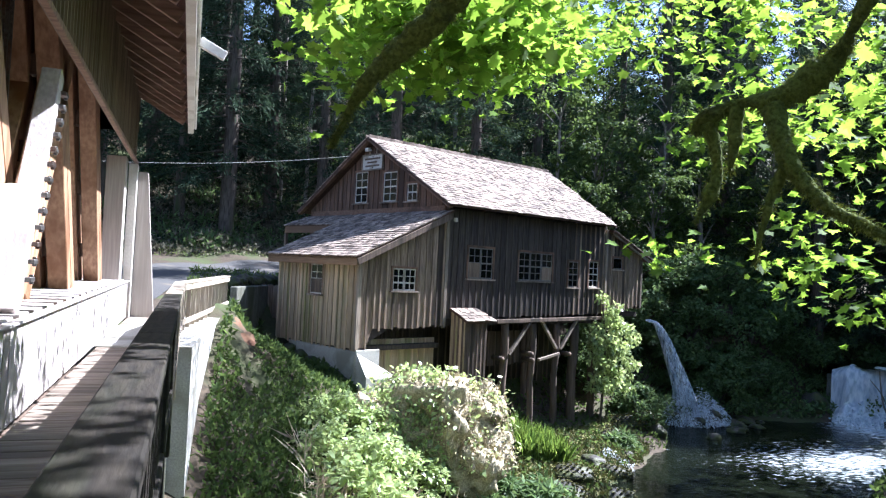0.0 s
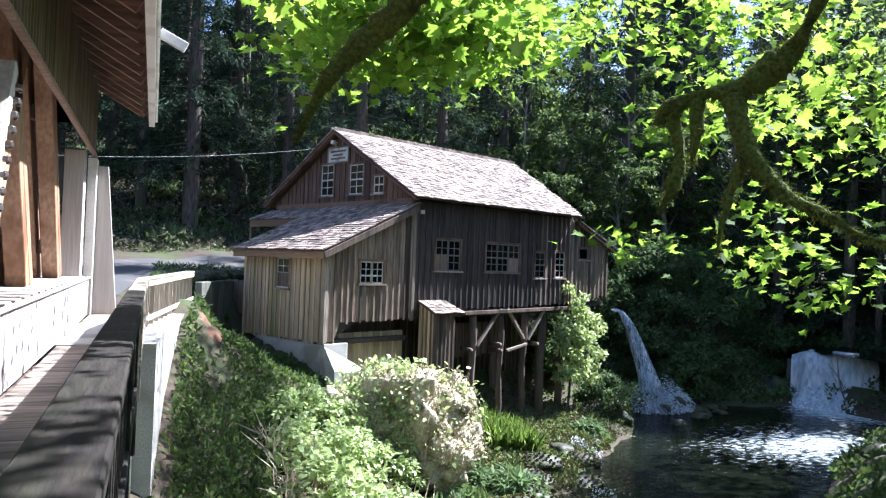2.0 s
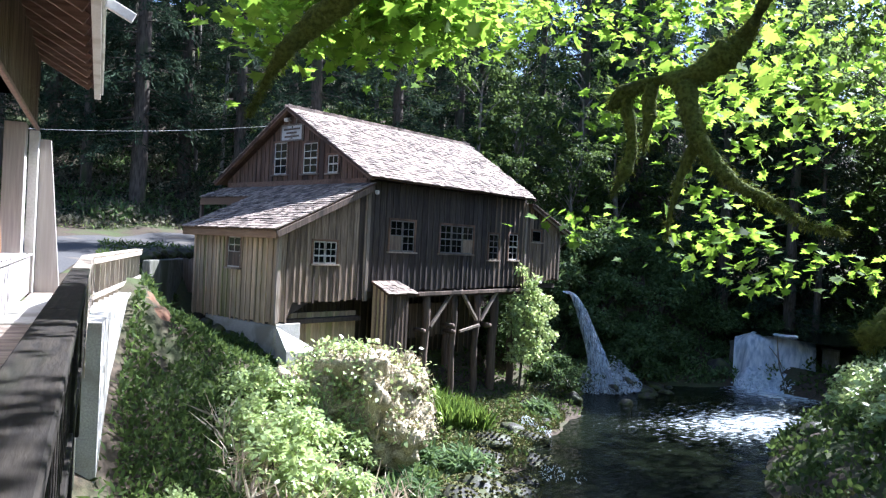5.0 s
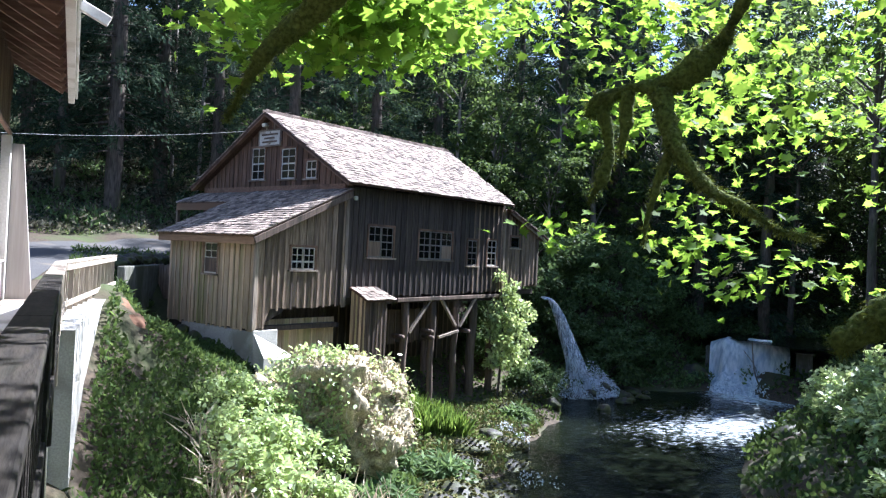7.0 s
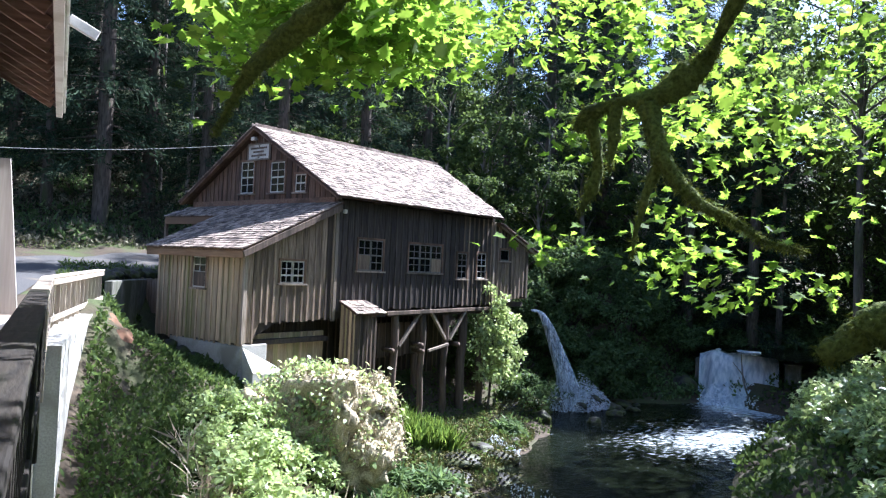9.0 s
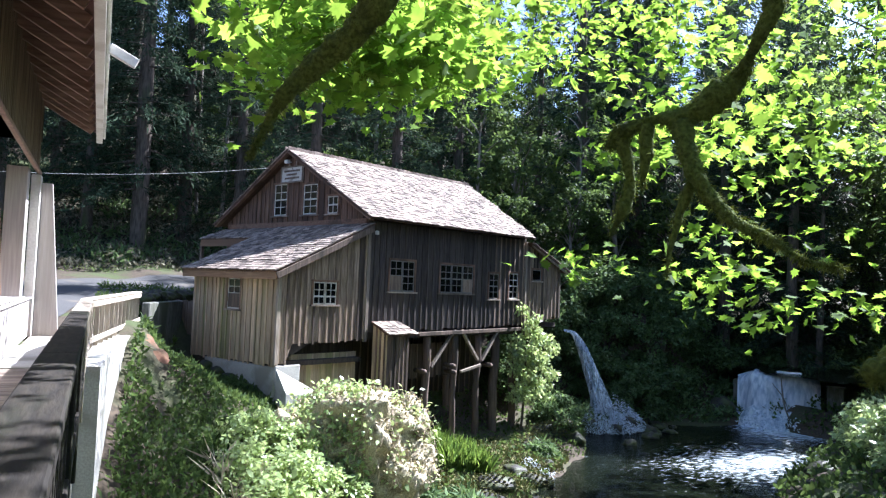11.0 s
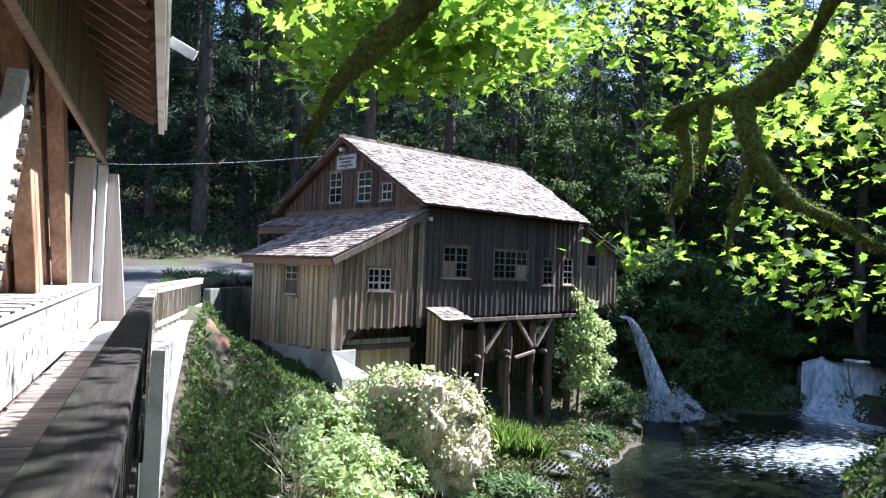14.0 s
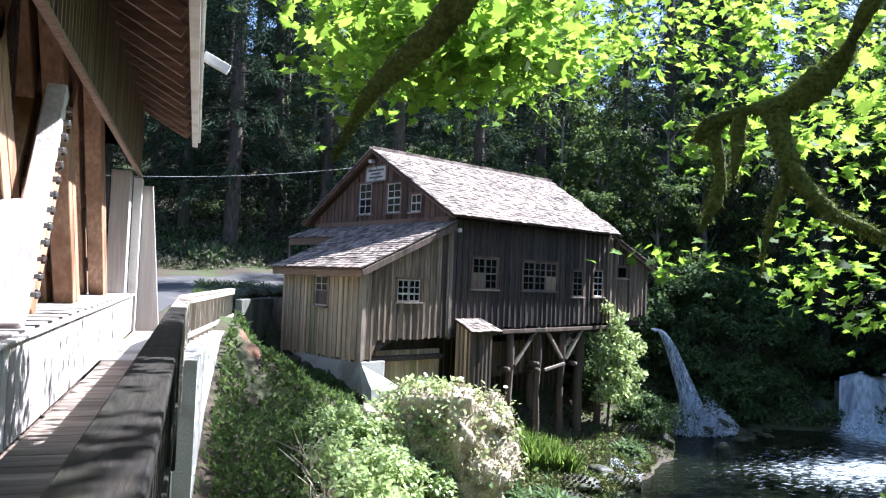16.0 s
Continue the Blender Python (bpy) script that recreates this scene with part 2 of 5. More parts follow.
def foam_mat():
    m = bpy.data.materials.new("white_water")
    m.use_nodes = True
    nd, ln = m.node_tree.nodes, m.node_tree.links
    b = nd["Principled BSDF"]
    b.inputs["Roughness"].default_value = 0.35
    co = nd.new("ShaderNodeTexCoord")
    mp = nd.new("ShaderNodeMapping")
    mp.inputs["Scale"].default_value = (2.2, 2.2, 0.5)
    ln.new(co.outputs["Object"], mp.inputs[0])
    n1 = nd.new("ShaderNodeTexNoise")
    n1.inputs["Scale"].default_value, n1.inputs["Detail"].default_value = 2.2, 8
    ln.new(mp.outputs[0], n1.inputs[0])
    rp = nd.new("ShaderNodeValToRGB")
    rp.color_ramp.elements[0].position, rp.color_ramp.elements[1].position = 0.36, 0.6
    # the blue-grey end paints sky tint and part shade into the white water
    rp.color_ramp.elements[0].color, rp.color_ramp.elements[1].color = (0.45, 0.54, 0.62, 1), (0.86, 0.91, 0.95, 1)
    ln.new(n1.outputs["Fac"], rp.inputs[0])
    ln.new(rp.outputs[0], b.inputs["Base Color"])
    bp = nd.new("ShaderNodeBump")
    bp.inputs["Strength"].default_value, bp.inputs["Distance"].default_value = 0.7, 0.1
    ln.new(n1.outputs["Fac"], bp.inputs["Height"])
    ln.new(bp.outputs[0], b.inputs["Normal"])
    tr = nd.new("ShaderNodeBsdfTranslucent")
    ln.new(rp.outputs[0], tr.inputs[0])
    ms = nd.new("ShaderNodeMixShader")
    ms.inputs[0].default_value = 0.35
    ln.new(b.outputs[0], ms.inputs[1])
    ln.new(tr.outputs[0], ms.inputs[2])
    ln.new(ms.outputs[0], nd["Material Output"].inputs["Surface"])
    return m


def spray_mat():
    """Thin falling water: white streaks with gaps that let the bank show through."""
    m = foam_mat()
    m.name = "falling_water"
    nd, ln = m.node_tree.nodes, m.node_tree.links
    co = nd.new("ShaderNodeTexCoord")
    mp = nd.new("ShaderNodeMapping")
    mp.inputs["Scale"].default_value = (9, 9, 1.1)
    ln.new(co.outputs["Object"], mp.inputs[0])
    n = nd.new("ShaderNodeTexNoise")
    n.inputs["Scale"].default_value, n.inputs["Detail"].default_value = 1.6, 4
    ln.new(mp.outputs[0], n.inputs[0])
    r = nd.new("ShaderNodeMapRange")
    r.inputs["From Min"].default_value, r.inputs["From Max"].default_value, r.inputs["To Max"].default_value = 0.32, 0.56, 0.92
    ln.new(n.outputs["Fac"], r.inputs[0])
    clear = nd.new("ShaderNodeBsdfTransparent")
    mix = nd.new("ShaderNodeMixShader")
    out = nd["Material Output"]
    ln.new(r.outputs[0], mix.inputs[0])
    ln.new(clear.outputs[0], mix.inputs[1])
    ln.new(out.inputs["Surface"].links[0].from_socket, mix.inputs[2])
    ln.new(mix.outputs[0], out.inputs["Surface"])
    return m


M_GLASS, M_WATER, M_FOAM, M_SPRAY = glass_mat(), water_mat(), foam_mat(), spray_mat()


# ---------------------------------------------------------------- building blocks
def link(name, me, material, parent=None, label="", m=None):
    ob = new(name, me)
    if material and not me.materials:
        me.materials.append(material)
    if parent:
        ob.parent = parent
    if m is not None:
        ob.matrix_basis = m
    if label:
        ob["label"] = label
    return ob


def part(name, bm, material, parent=None, label="", m=None, smooth=False):
    me = bpy.data.meshes.new(name)
    bm.to_mesh(me)
    bm.free()
    if smooth:
        me.shade_smooth()
    return link(name, me, material, parent, label, m)


def thing(name, label, category, group="", m=None, kind=""):
    ob = new(name)
    if m is not None:
        ob.matrix_basis = m
    return tagged(ob, label, category, group, kind)


def box(bm, a, b, bev=0.0):
    """A box between two corners, its edges rounded by bev."""
    r = bmesh.ops.create_cube(bm, size=1, matrix=Matrix.LocRotScale(
        [(p + q) / 2 for p, q in zip(a, b)], None, [abs(q - p) for p, q in zip(a, b)]))
    if bev:
        bmesh.ops.bevel(bm, geom=list({e for v in r["verts"] for e in v.link_edges}), offset=bev, segments=1, affect="EDGES")


def boxes(*pairs, bev=0.0):
    bm = bmesh.new()
    for a, b in pairs:
        box(bm, a, b, bev)
    return bm


def beam(bm, p, q, w, h, bev=0.008):
    """A timber of section w by h from p to q."""
    p, q = Vector(p), Vector(q)
    m = Matrix.Translation((p + q) / 2) @ (q - p).to_track_quat("Z", "Y").to_matrix().to_4x4() @ Matrix.Diagonal((w, h, (q - p).length, 1))
    r = bmesh.ops.create_cube(bm, size=1, matrix=m)
    if bev:
        bmesh.ops.bevel(bm, geom=list({e for v in r["verts"] for e in v.link_edges}), offset=bev, segments=1, affect="EDGES")


def tube(pts, radii, sides=10, rough=0.0, seed=0):
    """A tapered limb along points, as verts and faces."""
    vs, fs = [], []
    pts = [Vector(p) for p in pts]
    for i, (p, r) in enumerate(zip(pts, radii)):
        d = (pts[min(i + 1, len(pts) - 1)] - pts[max(i - 1, 0)]).normalized()
        u = d.cross(Vector((0.3, 0.2, 0.93))).normalized()
        v = d.cross(u)
        for k in range(sides):
            a = 2 * math.pi * k / sides
            o = u * math.cos(a) + v * math.sin(a)
            rr = r * (1 + rough * noise.noise(Vector((p + o * r) * 2.3 / max(r, 0.05) * 0.35 + Vector((seed, 0, 0)))))
            vs.append(p + o * rr)
    for i in range(len(pts) - 1):
        for k in range(sides):
            a, b = i * sides + k, i * sides + (k + 1) % sides
            fs.append((a, b, b + sides, a + sides))
    fs.append(tuple(range(sides))[::-1])
    fs.append(tuple(range((len(pts) - 1) * sides, len(pts) * sides)))
    return vs, fs


def spline(pts, radii, n):
    """Points and radii smoothed to n steps a span."""
    out, ro = [], []
    P = [Vector(p) for p in pts]
    for i in range(len(P) - 1):
        a, b, c, d = P[max(i - 1, 0)], P[i], P[i + 1], P[min(i + 2, len(P) - 1)]
        for k in range(n):
            t = k / n
            out.append(0.5 * ((2 * b) + (c - a) * t + (2 * a - 5 * b + 4 * c - d) * t * t + (3 * b - a - 3 * c + d) * t ** 3))
            ro.append(radii[i] * (1 - t) + radii[i + 1] * t)
    return out + [P[-1]], ro + [radii[-1]]


def tubes_mesh(name, limbs, smooth=True):
    V, F = [], []
    for vs, fs in limbs:
        o = len(V)
        V += vs
        F += [tuple(i + o for i in f) for f in fs]
    me = bpy.data.meshes.new(name)
    me.from_pydata([tuple(v) for v in V], [], F)
    if smooth:
        me.shade_smooth()
    return me


MAPLE = np.array([(0, 0, 0), (0.16, 0.02, 0), (0.42, -0.02, 0.03), (0.3, 0.2, 0.02), (0.55, 0.42, 0.06), (0.3, 0.45, 0.01), (0.34, 0.66, 0.03),
                  (0.14, 0.6, 0), (0, 1.0, -0.08), (-0.14, 0.6, 0), (-0.34, 0.66, 0.03), (-0.3, 0.45, 0.01), (-0.55, 0.42, 0.06),
                  (-0.3, 0.2, 0.02), (-0.42, -0.02, 0.03), (-0.16, 0.02, 0)])
OVAL = np.array([(0, 0, 0), (0.26, 0.3, 0.05), (0.24, 0.65, 0.03), (0, 1, -0.1), (-0.24, 0.65, 0.03), (-0.26, 0.3, 0.05)])
DIAMOND = np.array([(0, 0, 0), (0.32, 0.45, 0.06), (0, 1, -0.06), (-0.32, 0.45, 0.06)])
FROND = np.array([(0, 0, 0), (0.13, 0.35, 0), (0, 1, -0.12), (-0.13, 0.35, 0)])
BLADE = np.array([(-0.025, 0, 0), (0.025, 0, 0), (0.02, 0.6, 0.06), (0, 1, 0.2), (-0.02, 0.6, 0.06)])


def leaves(name, shape, pos, up, size, rng, tilt=0.7, droop=0.0, level=0.0):
    """One mesh of many leaves of a shape: where each grows, the way it points, its size."""
    n, k = len(pos), len(shape)
    t = up + rng.normal(0, tilt, (n, 3))
    t[:, 2] -= droop
    t /= np.linalg.norm(t, axis=1)[:, None] + 1e-9
    r = rng.normal(0, 1, (n, 3))
    if level:
        r = np.array((0, 0, 1.0)) + r * (1 - level)
    s = np.cross(t, r)
    s /= np.linalg.norm(s, axis=1)[:, None] + 1e-9
    w = np.cross(s, t)
    sz = (size * rng.uniform(0.6, 1.25, n))[:, None, None]
    V = pos[:, None, :] + sz * (shape[None, :, 0:1] * s[:, None, :] + shape[None, :, 1:2] * t[:, None, :] + shape[None, :, 2:3] * w[:, None, :])
    me = bpy.data.meshes.new(name)
    me.vertices.add(n * k)
    me.vertices.foreach_set("co", V.astype(np.float32).ravel())
    me.loops.add(n * k)
    me.loops.foreach_set("vertex_index", np.arange(n * k, dtype=np.int32))
    me.polygons.add(n)
    me.polygons.foreach_set("loop_start", np.arange(0, n * k, k, dtype=np.int32))
    me.update(calc_edges=True)
    return me


def shell(rng, n, centre, radii, inner=0.55):
    """Points in the outer part of an uneven ball, and the ways out of it."""
    d = rng.normal(0, 1, (n, 3))
    d /= np.linalg.norm(d, axis=1)[:, None]
    r = rng.uniform(inner ** 3, 1, n) ** (1 / 3)
    return np.array(centre) + d * r[:, None] * np.array(radii), d


def clumps(rng, centres, radius, per, flat=0.7):
    """Leaf places round many clump centres."""
    P, U = [], []
    for c, r in zip(centres, radius):
        p, u = shell(rng, per, c, (r, r, r * flat), 0.4)
        P.append(p)
        U.append(u)
    return np.concatenate(P), np.concatenate(U)


# ---------------------------------------------------------------- ground, creek and road
CREEK = [(-14, -40), (-4, -16), (3, -2), (10, 8), (16.5, 18), (23, 22.5), (29.5, 25.2), (35, 27), (46, 31), (70, 40), (110, 60)]
WATER = -5.3
UPSTREAM = -2.5


def creek_side(x, y):
    """Distance from the creek's middle line, and on which side: over 0 is the mill's."""
    best, side = 1e9, 1
    for (ax, ay), (bx, by) in zip(CREEK, CREEK[1:]):
        dx, dy = bx - ax, by - ay
        t = min(1, max(0, ((x - ax) * dx + (y - ay) * dy) / (dx * dx + dy * dy)))
        px, py = x - ax - t * dx, y - ay - t * dy
        d = math.hypot(px, py)
        if d < best:
            best, side = d, 1 if dx * py - dy * px > 0 else -1
    return best, side


def ramp(v, *stops):
    for (a, za), (b, zb) in zip(stops, stops[1:]):
        if v <= b:
            t = max(0, (v - a) / (b - a))
            return za + (zb - za) * t
    return stops[-1][1]


def ground_z(x, y):
    d, side = creek_side(x, y)
    n1 = noise.noise(Vector((x * 0.25, y * 0.25, 0)))
    n2 = noise.noise(Vector((x * 0.9, y * 0.9, 5)))
    up = ramp(x, (31, 0), (34.5, 1))
    wide = ramp(x, (18, 4.2), (22, 6.6), (26, 6.6), (29.5, 3.6), (31, 3.2)) if side > 0 else 3.1
    s = d - wide
    if side > 0:
        s *= ramp(x, (17, 1.0), (24, 1.9))
        z = ramp(s, (-4, -7.2), (-0.6, -5.8), (0, -5.25), (1, -5.08), (3.3, -4.75), (5, -4.0), (7.5, -2.4), (9.6, -0.25), (11.2, 0.0), (400, 0.2))
        # the wooded hill behind the road and the mill
        h = (y - 36) * 0.93 - (x - 5) * 0.12
        z += ramp(h, (-14, 0), (0, 0.5), (10, 1.6), (14, 3.0), (30, 12), (60, 30), (120, 50), (700, 60))
    else:
        z = ramp(s, (-4, -7.2), (-0.6, -5.8), (0, -5.2), (1.2, -4.4), (5, -2.8), (12, 0.5), (40, 12), (90, 30), (600, 55))
    z = max(z, -7.2 + 2.9 * up)
    # the bank falls away in front of the mill's shed
    px, py = 0.919 * (x - 5.06) + 0.394 * (y - 22.44), -0.394 * (x - 5.06) + 0.919 * (y - 22.44)
    if side > 0 and px < 3.7 and py < 7 and x > 0.2:
        z = min(z, -1.3 - 0.16 * (4.9 - py) + 0.45 * max(0, -1 - px) + 1.1 * max(0, 1.9 - x) + 0.9 * max(0, py - 5))
    amp = 0.06 if -30 < x < 0.5 and y > 20 else 0.35
    return z + amp * n1 * (1 + max(0, s) * 0.03) + 0.13 * n2 * (amp > 0.1)


def grid(name, xs, ys, zf, material, label, category):
    vs = [(x, y, zf(x, y)) for y in ys for x in xs]
    w = len(xs)
    fs = [(j * w + i, j * w + i + 1, (j + 1) * w + i + 1, (j + 1) * w + i) for j in range(len(ys) - 1) for i in range(w - 1)]
    me = bpy.data.meshes.new(name)
    me.from_pydata(vs, [], fs)
    me.shade_smooth()
    return tagged(link(name, me, material), label, category, kind="structure")


def steps(a, b, fine0, fine1, fine, coarse):
    """Steps from a to b, fine between fine0 and fine1."""
    out, v = [], a
    while v < b:
        out.append(v)
        v += fine if fine0 <= v < fine1 else coarse * (1 + 0.04 * min(abs(v - fine0), abs(v - fine1)))
    return out + [b]


ground = grid("ground", steps(-420, 460, -4, 42, 0.45, 2.0), steps(-260, 520, 6, 44, 0.45, 2.0), ground_z, M_SOIL,
              "brown soil and leaf litter of the wooded creek banks", "ground")


def wave(x, y):
    d, side = creek_side(x, y)
    return WATER + 0.02 * noise.noise(Vector((x * 0.8, y * 0.8, 1))) + 0.012 * noise.noise(Vector((x * 2.2, y * 2.2, 4)))


def creek_water():
    xs, ys = steps(-30, 46, 5, 38, 0.3, 1.2), steps(-42, 38, 6, 34, 0.3, 1.2)
    ob = grid("creek", xs, ys, wave, M_WATER, "dark green creek water with foam streaks and sunlit ripples painted pale", "water")
    at = ob.data.attributes.new("foam", "FLOAT", "POINT")
    vals = []
    for v in ob.data.vertices:
        x, y = v.co.x, v.co.y
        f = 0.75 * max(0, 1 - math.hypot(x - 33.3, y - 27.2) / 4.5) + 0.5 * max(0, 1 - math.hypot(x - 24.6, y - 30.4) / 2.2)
        # foam streaks in the pool; the wide term also paints sunlit ripples pale
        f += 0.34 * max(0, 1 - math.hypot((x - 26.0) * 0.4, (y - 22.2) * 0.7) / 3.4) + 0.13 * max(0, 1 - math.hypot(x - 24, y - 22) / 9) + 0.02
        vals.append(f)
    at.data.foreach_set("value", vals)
    return ob


creek = creek_water()
up = grid("upstream_water", steps(33.9, 75, 34, 40, 0.5, 2), steps(24.5, 50, 25, 34, 0.5, 2),
          lambda x, y: UPSTREAM + 0.03 * noise.noise(Vector((x, y, 0))), M_WATER, "dark still creek water above the small dam", "water")


def road():
    """The lane leaves the bridge and bends to run behind the mill."""
    mid = [(-4.6, 20.5), (-4.6, 26), (-3.4, 33), (1.5, 39.5), (9, 43), (20, 45.5), (34, 49)]
    pts, _ = spline([(x, y, 0) for x, y in mid], [0] * len(mid), 10)
    vs, fs = [], []
    for i, p in enumerate(pts):
        d = (pts[min(i + 1, len(pts) - 1)] - pts[max(0, i - 1)]).normalized()
        for k in range(9):
            o = (k - 4) / 4 * 3.6
            q = p + Vector((d.y, -d.x, 0)) * o
            vs.append((q.x, q.y, ground_z(q.x, q.y) + 0.1 - 0.004 * o * o))
    for i in range(len(pts) - 1):
        for k in range(8):
            a = i * 9 + k
            fs.append((a, a + 1, a + 10, a + 9))
    me = bpy.data.meshes.new("road")
    me.from_pydata(vs, [], fs)
    me.shade_smooth()
    return tagged(link("road", me, M_ROAD), "grey worn asphalt lane in dappled shade", "road", kind="structure")


road()


# ---------------------------------------------------------------- the mill; x along its long wall, y along its gable, z up
MILL = pose(5.06, 22.44, 0, 0, 0, 23.2)
mill = thing("grist_mill", "weathered board-and-batten wooden grist mill with cedar shingle roof", "building", m=MILL)
rngm = random.Random(4)


def prism(name, quad, out, thick, material, parent):
    """A board: four corners on the wall's face, grown outwards by thick."""
    o = Vector(out) * thick
    q = [Vector(p) for p in quad]
    me = bpy.data.meshes.new(name)
    me.from_pydata([tuple(p) for p in q + [p + o for p in q]], [],
                   [(0, 3, 2, 1), (4, 5, 6, 7), (0, 1, 5, 4), (1, 2, 6, 5), (2, 3, 7, 6), (3, 0, 4, 7)])
    return link(name, me, material, parent)


def board_wall(parent, name, origin, along, out, length, zb, zt, width, mats, holes=(), label=""):
    """Upright boards with battens over the joints; holes are (u0, u1, z0, z1)."""
    o, a, n = Vector(origin), Vector(along), Vector(out)
    bm = bmesh.new()
    # the wall's core, cut round its openings
    us = sorted({0, length, *[h[0] for h in holes], *[h[1] for h in holes]})
    wall_quads = []
    for u0, u1 in zip(us, us[1:]):
        hs = [h for h in holes if h[0] <= u0 + 1e-6 and h[1] >= u1 - 1e-6]
        lo = [(zb(u0), zb(u1))] + [(h[3], h[3]) for h in hs]
        hi = [(h[2], h[2]) for h in hs] + [(zt(u0), zt(u1))]
        for l, t in zip(lo, hi):
            wall_quads.append((u0, u1, l, t))
    for u0, u1, l, t in wall_quads:
        vs = []
        for dep in (0, -0.14):
            for u, z in ((u0, l[0]), (u1, l[1]), (u1, t[1]), (u0, t[0])):
                p = o + a * u + n * dep
                vs.append(bm.verts.new((p.x, p.y, z)))
        for f in ((0, 1, 2, 3), (7, 6, 5, 4), (0, 4, 5, 1), (1, 5, 6, 2), (2, 6, 7, 3), (3, 7, 4, 0)):
            bm.faces.new([vs[i] for i in f])
    bmesh.ops.recalc_face_normals(bm, faces=bm.faces)
    wall = part(name, bm, M_DARKINT, parent, label)
    def piece(kind, u0, u1, thick, off, material, jit):
        cuts = sorted({u0, u1, *[e for h in holes for e in h[:2] if u0 < e < u1]})
        e0, e1 = rngm.uniform(-jit, jit), rngm.uniform(-jit, jit)
        for c0, c1 in zip(cuts, cuts[1:]):
            hs = sorted([h for h in holes if h[0] <= c0 + 1e-6 and h[1] >= c1 - 1e-6], key=lambda h: h[2])
            lo = [(zb(c0) + e0, zb(c1) + e0)] + [(h[3],) * 2 for h in hs]
            hi = [(h[2],) * 2 for h in hs] + [(zt(c0), zt(c1))]
            for l, t in zip(lo, hi):
                if min(t[0] - l[0], t[1] - l[1]) < 0.03:
                    continue
                P = [o + a * c0, o + a * c1, o + a * c1, o + a * c0]
                quad = [(P[0].x, P[0].y, l[0]), (P[1].x, P[1].y, l[1]), (P[2].x, P[2].y, t[1]), (P[3].x, P[3].y, t[0])]
                quad = [tuple(Vector(q) + n * off) for q in quad]
                prism(kind, quad, n, thick, material, wall)
    u = 0
    while u < length - 0.02:
        w = min(width * rngm.uniform(0.85, 1.15), length - u)
        if length - u - w < width * 0.4:
            w = length - u
        piece("board", u + 0.006, u + w - 0.006, 0.022 + rngm.uniform(0, 0.008), 0.001, mats[0](u) if callable(mats[0]) else mats[0], 0.05)
        if u > 0:
            piece("batten", u - 0.034, u + 0.034, 0.03, 0.03, mats[1](u) if callable(mats[1]) else mats[1], 0.05)
        u += w
    return wall


def window(parent, origin, along, out, u0, u1, z0, z1, sashes, rows, cols, panels=(), sash_mat=None):
    """A window of several sashes with muntins, panes, casing and sill; panels are boarded (sash, from row, to row)."""
    o, a, n = Vector(origin), Vector(along), Vector(out)
    def bx(bm, ua, ub, za, zb, d0, d1, bev=0.004):
        p, q = o + a * ua + n * d0, o + a * ub + n * d1
        box(bm, (p.x, p.y, za), (q.x, q.y, zb), bev)
    bm = bmesh.new()
    c = 0.075
    bx(bm, u0 - c, u0, z0 - 0.02, z1 + c, -0.06, 0.065)
    bx(bm, u1, u1 + c, z0 - 0.02, z1 + c, -0.06, 0.065)
    bx(bm, u0, u1, z1, z1 + c, -0.06, 0.065)
    win = part("window", bm, M_TRIM, parent)
    bm = bmesh.new()
    bx(bm, u0 - c - 0.04, u1 + c + 0.04, z0 - 0.06, z0 - 0.005, -0.02, 0.12)
    part("sill", bm, M_BATTEN, win)
    w = (u1 - u0) / sashes
    for s in range(sashes):
        a0, a1 = u0 + s * w + 0.012, u0 + (s + 1) * w - 0.012
        bm = bmesh.new()
        bx(bm, a0, a0 + 0.035, z0, z1, 0, 0.04)
        bx(bm, a1 - 0.035, a1, z0, z1, 0, 0.04)
        bx(bm, a0 + 0.035, a1 - 0.035, z0, z0 + 0.05, 0, 0.04)
        bx(bm, a0 + 0.035, a1 - 0.035, z1 - 0.04, z1, 0, 0.04)
        zs = [z0 + 0.05 + (z1 - z0 - 0.09) * k / rows for k in range(rows + 1)]
        xs = [a0 + 0.035 + (a1 - a0 - 0.07) * k / cols for k in range(cols + 1)]
        for k, z in enumerate(zs[1:-1]):
            h = 0.028 if k + 1 == rows // 2 else 0.014
            bx(bm, xs[0], xs[-1], z - h, z + h, 0.004, 0.036, 0)
        for x in xs[1:-1]:
            bx(bm, x - 0.014, x + 0.014, zs[0], zs[-1], 0.006, 0.034, 0)
        part("sash", bm, sash_mat or M_SASH, win)
        for r in range(rows):
            for q in range(cols):
                if any(p[0] == s and p[1] <= r < p[2] for p in panels):
                    continue
                bm = bmesh.new()
                bx(bm, xs[q], xs[q + 1], zs[r], zs[r + 1], 0.012, 0.017, 0)
                part("pane", bm, M_GLASS, win)
        for p in panels:
            if p[0] == s:
                bm = bmesh.new()
                bx(bm, xs[0], xs[-1], zs[p[1]], zs[p[2]], 0.02, 0.046, 0)
                part("cover_board", bm, M_BOARD, win, "grey board nailed over the lower panes")
    return win


ROOF = lambda a: 3.86 + 0.571 * ((a + 0.5) if a < 4.4 else (9.3 - a))
SHED = lambda b: 1.9 + 0.45 * (b + 0.35)
X, Y = (1, 0, 0), (0, 1, 0)
NX, NY = (-1, 0, 0), (0, -1, 0)
W1, W3, W4, W5 = (4.69, 5.96, 1.34, 2.46), (7.39, 9.4, 1.34, 2.44), (10.46, 11.12, 1.14, 2.21), (11.85, 12.52, 1.16, 2.27)
WS, WL, WR = (1.29, 2.27, 0.85, 1.58), (2.06, 2.8, 0.59, 1.6), (13.6, 14.3, 2.0, 2.5)
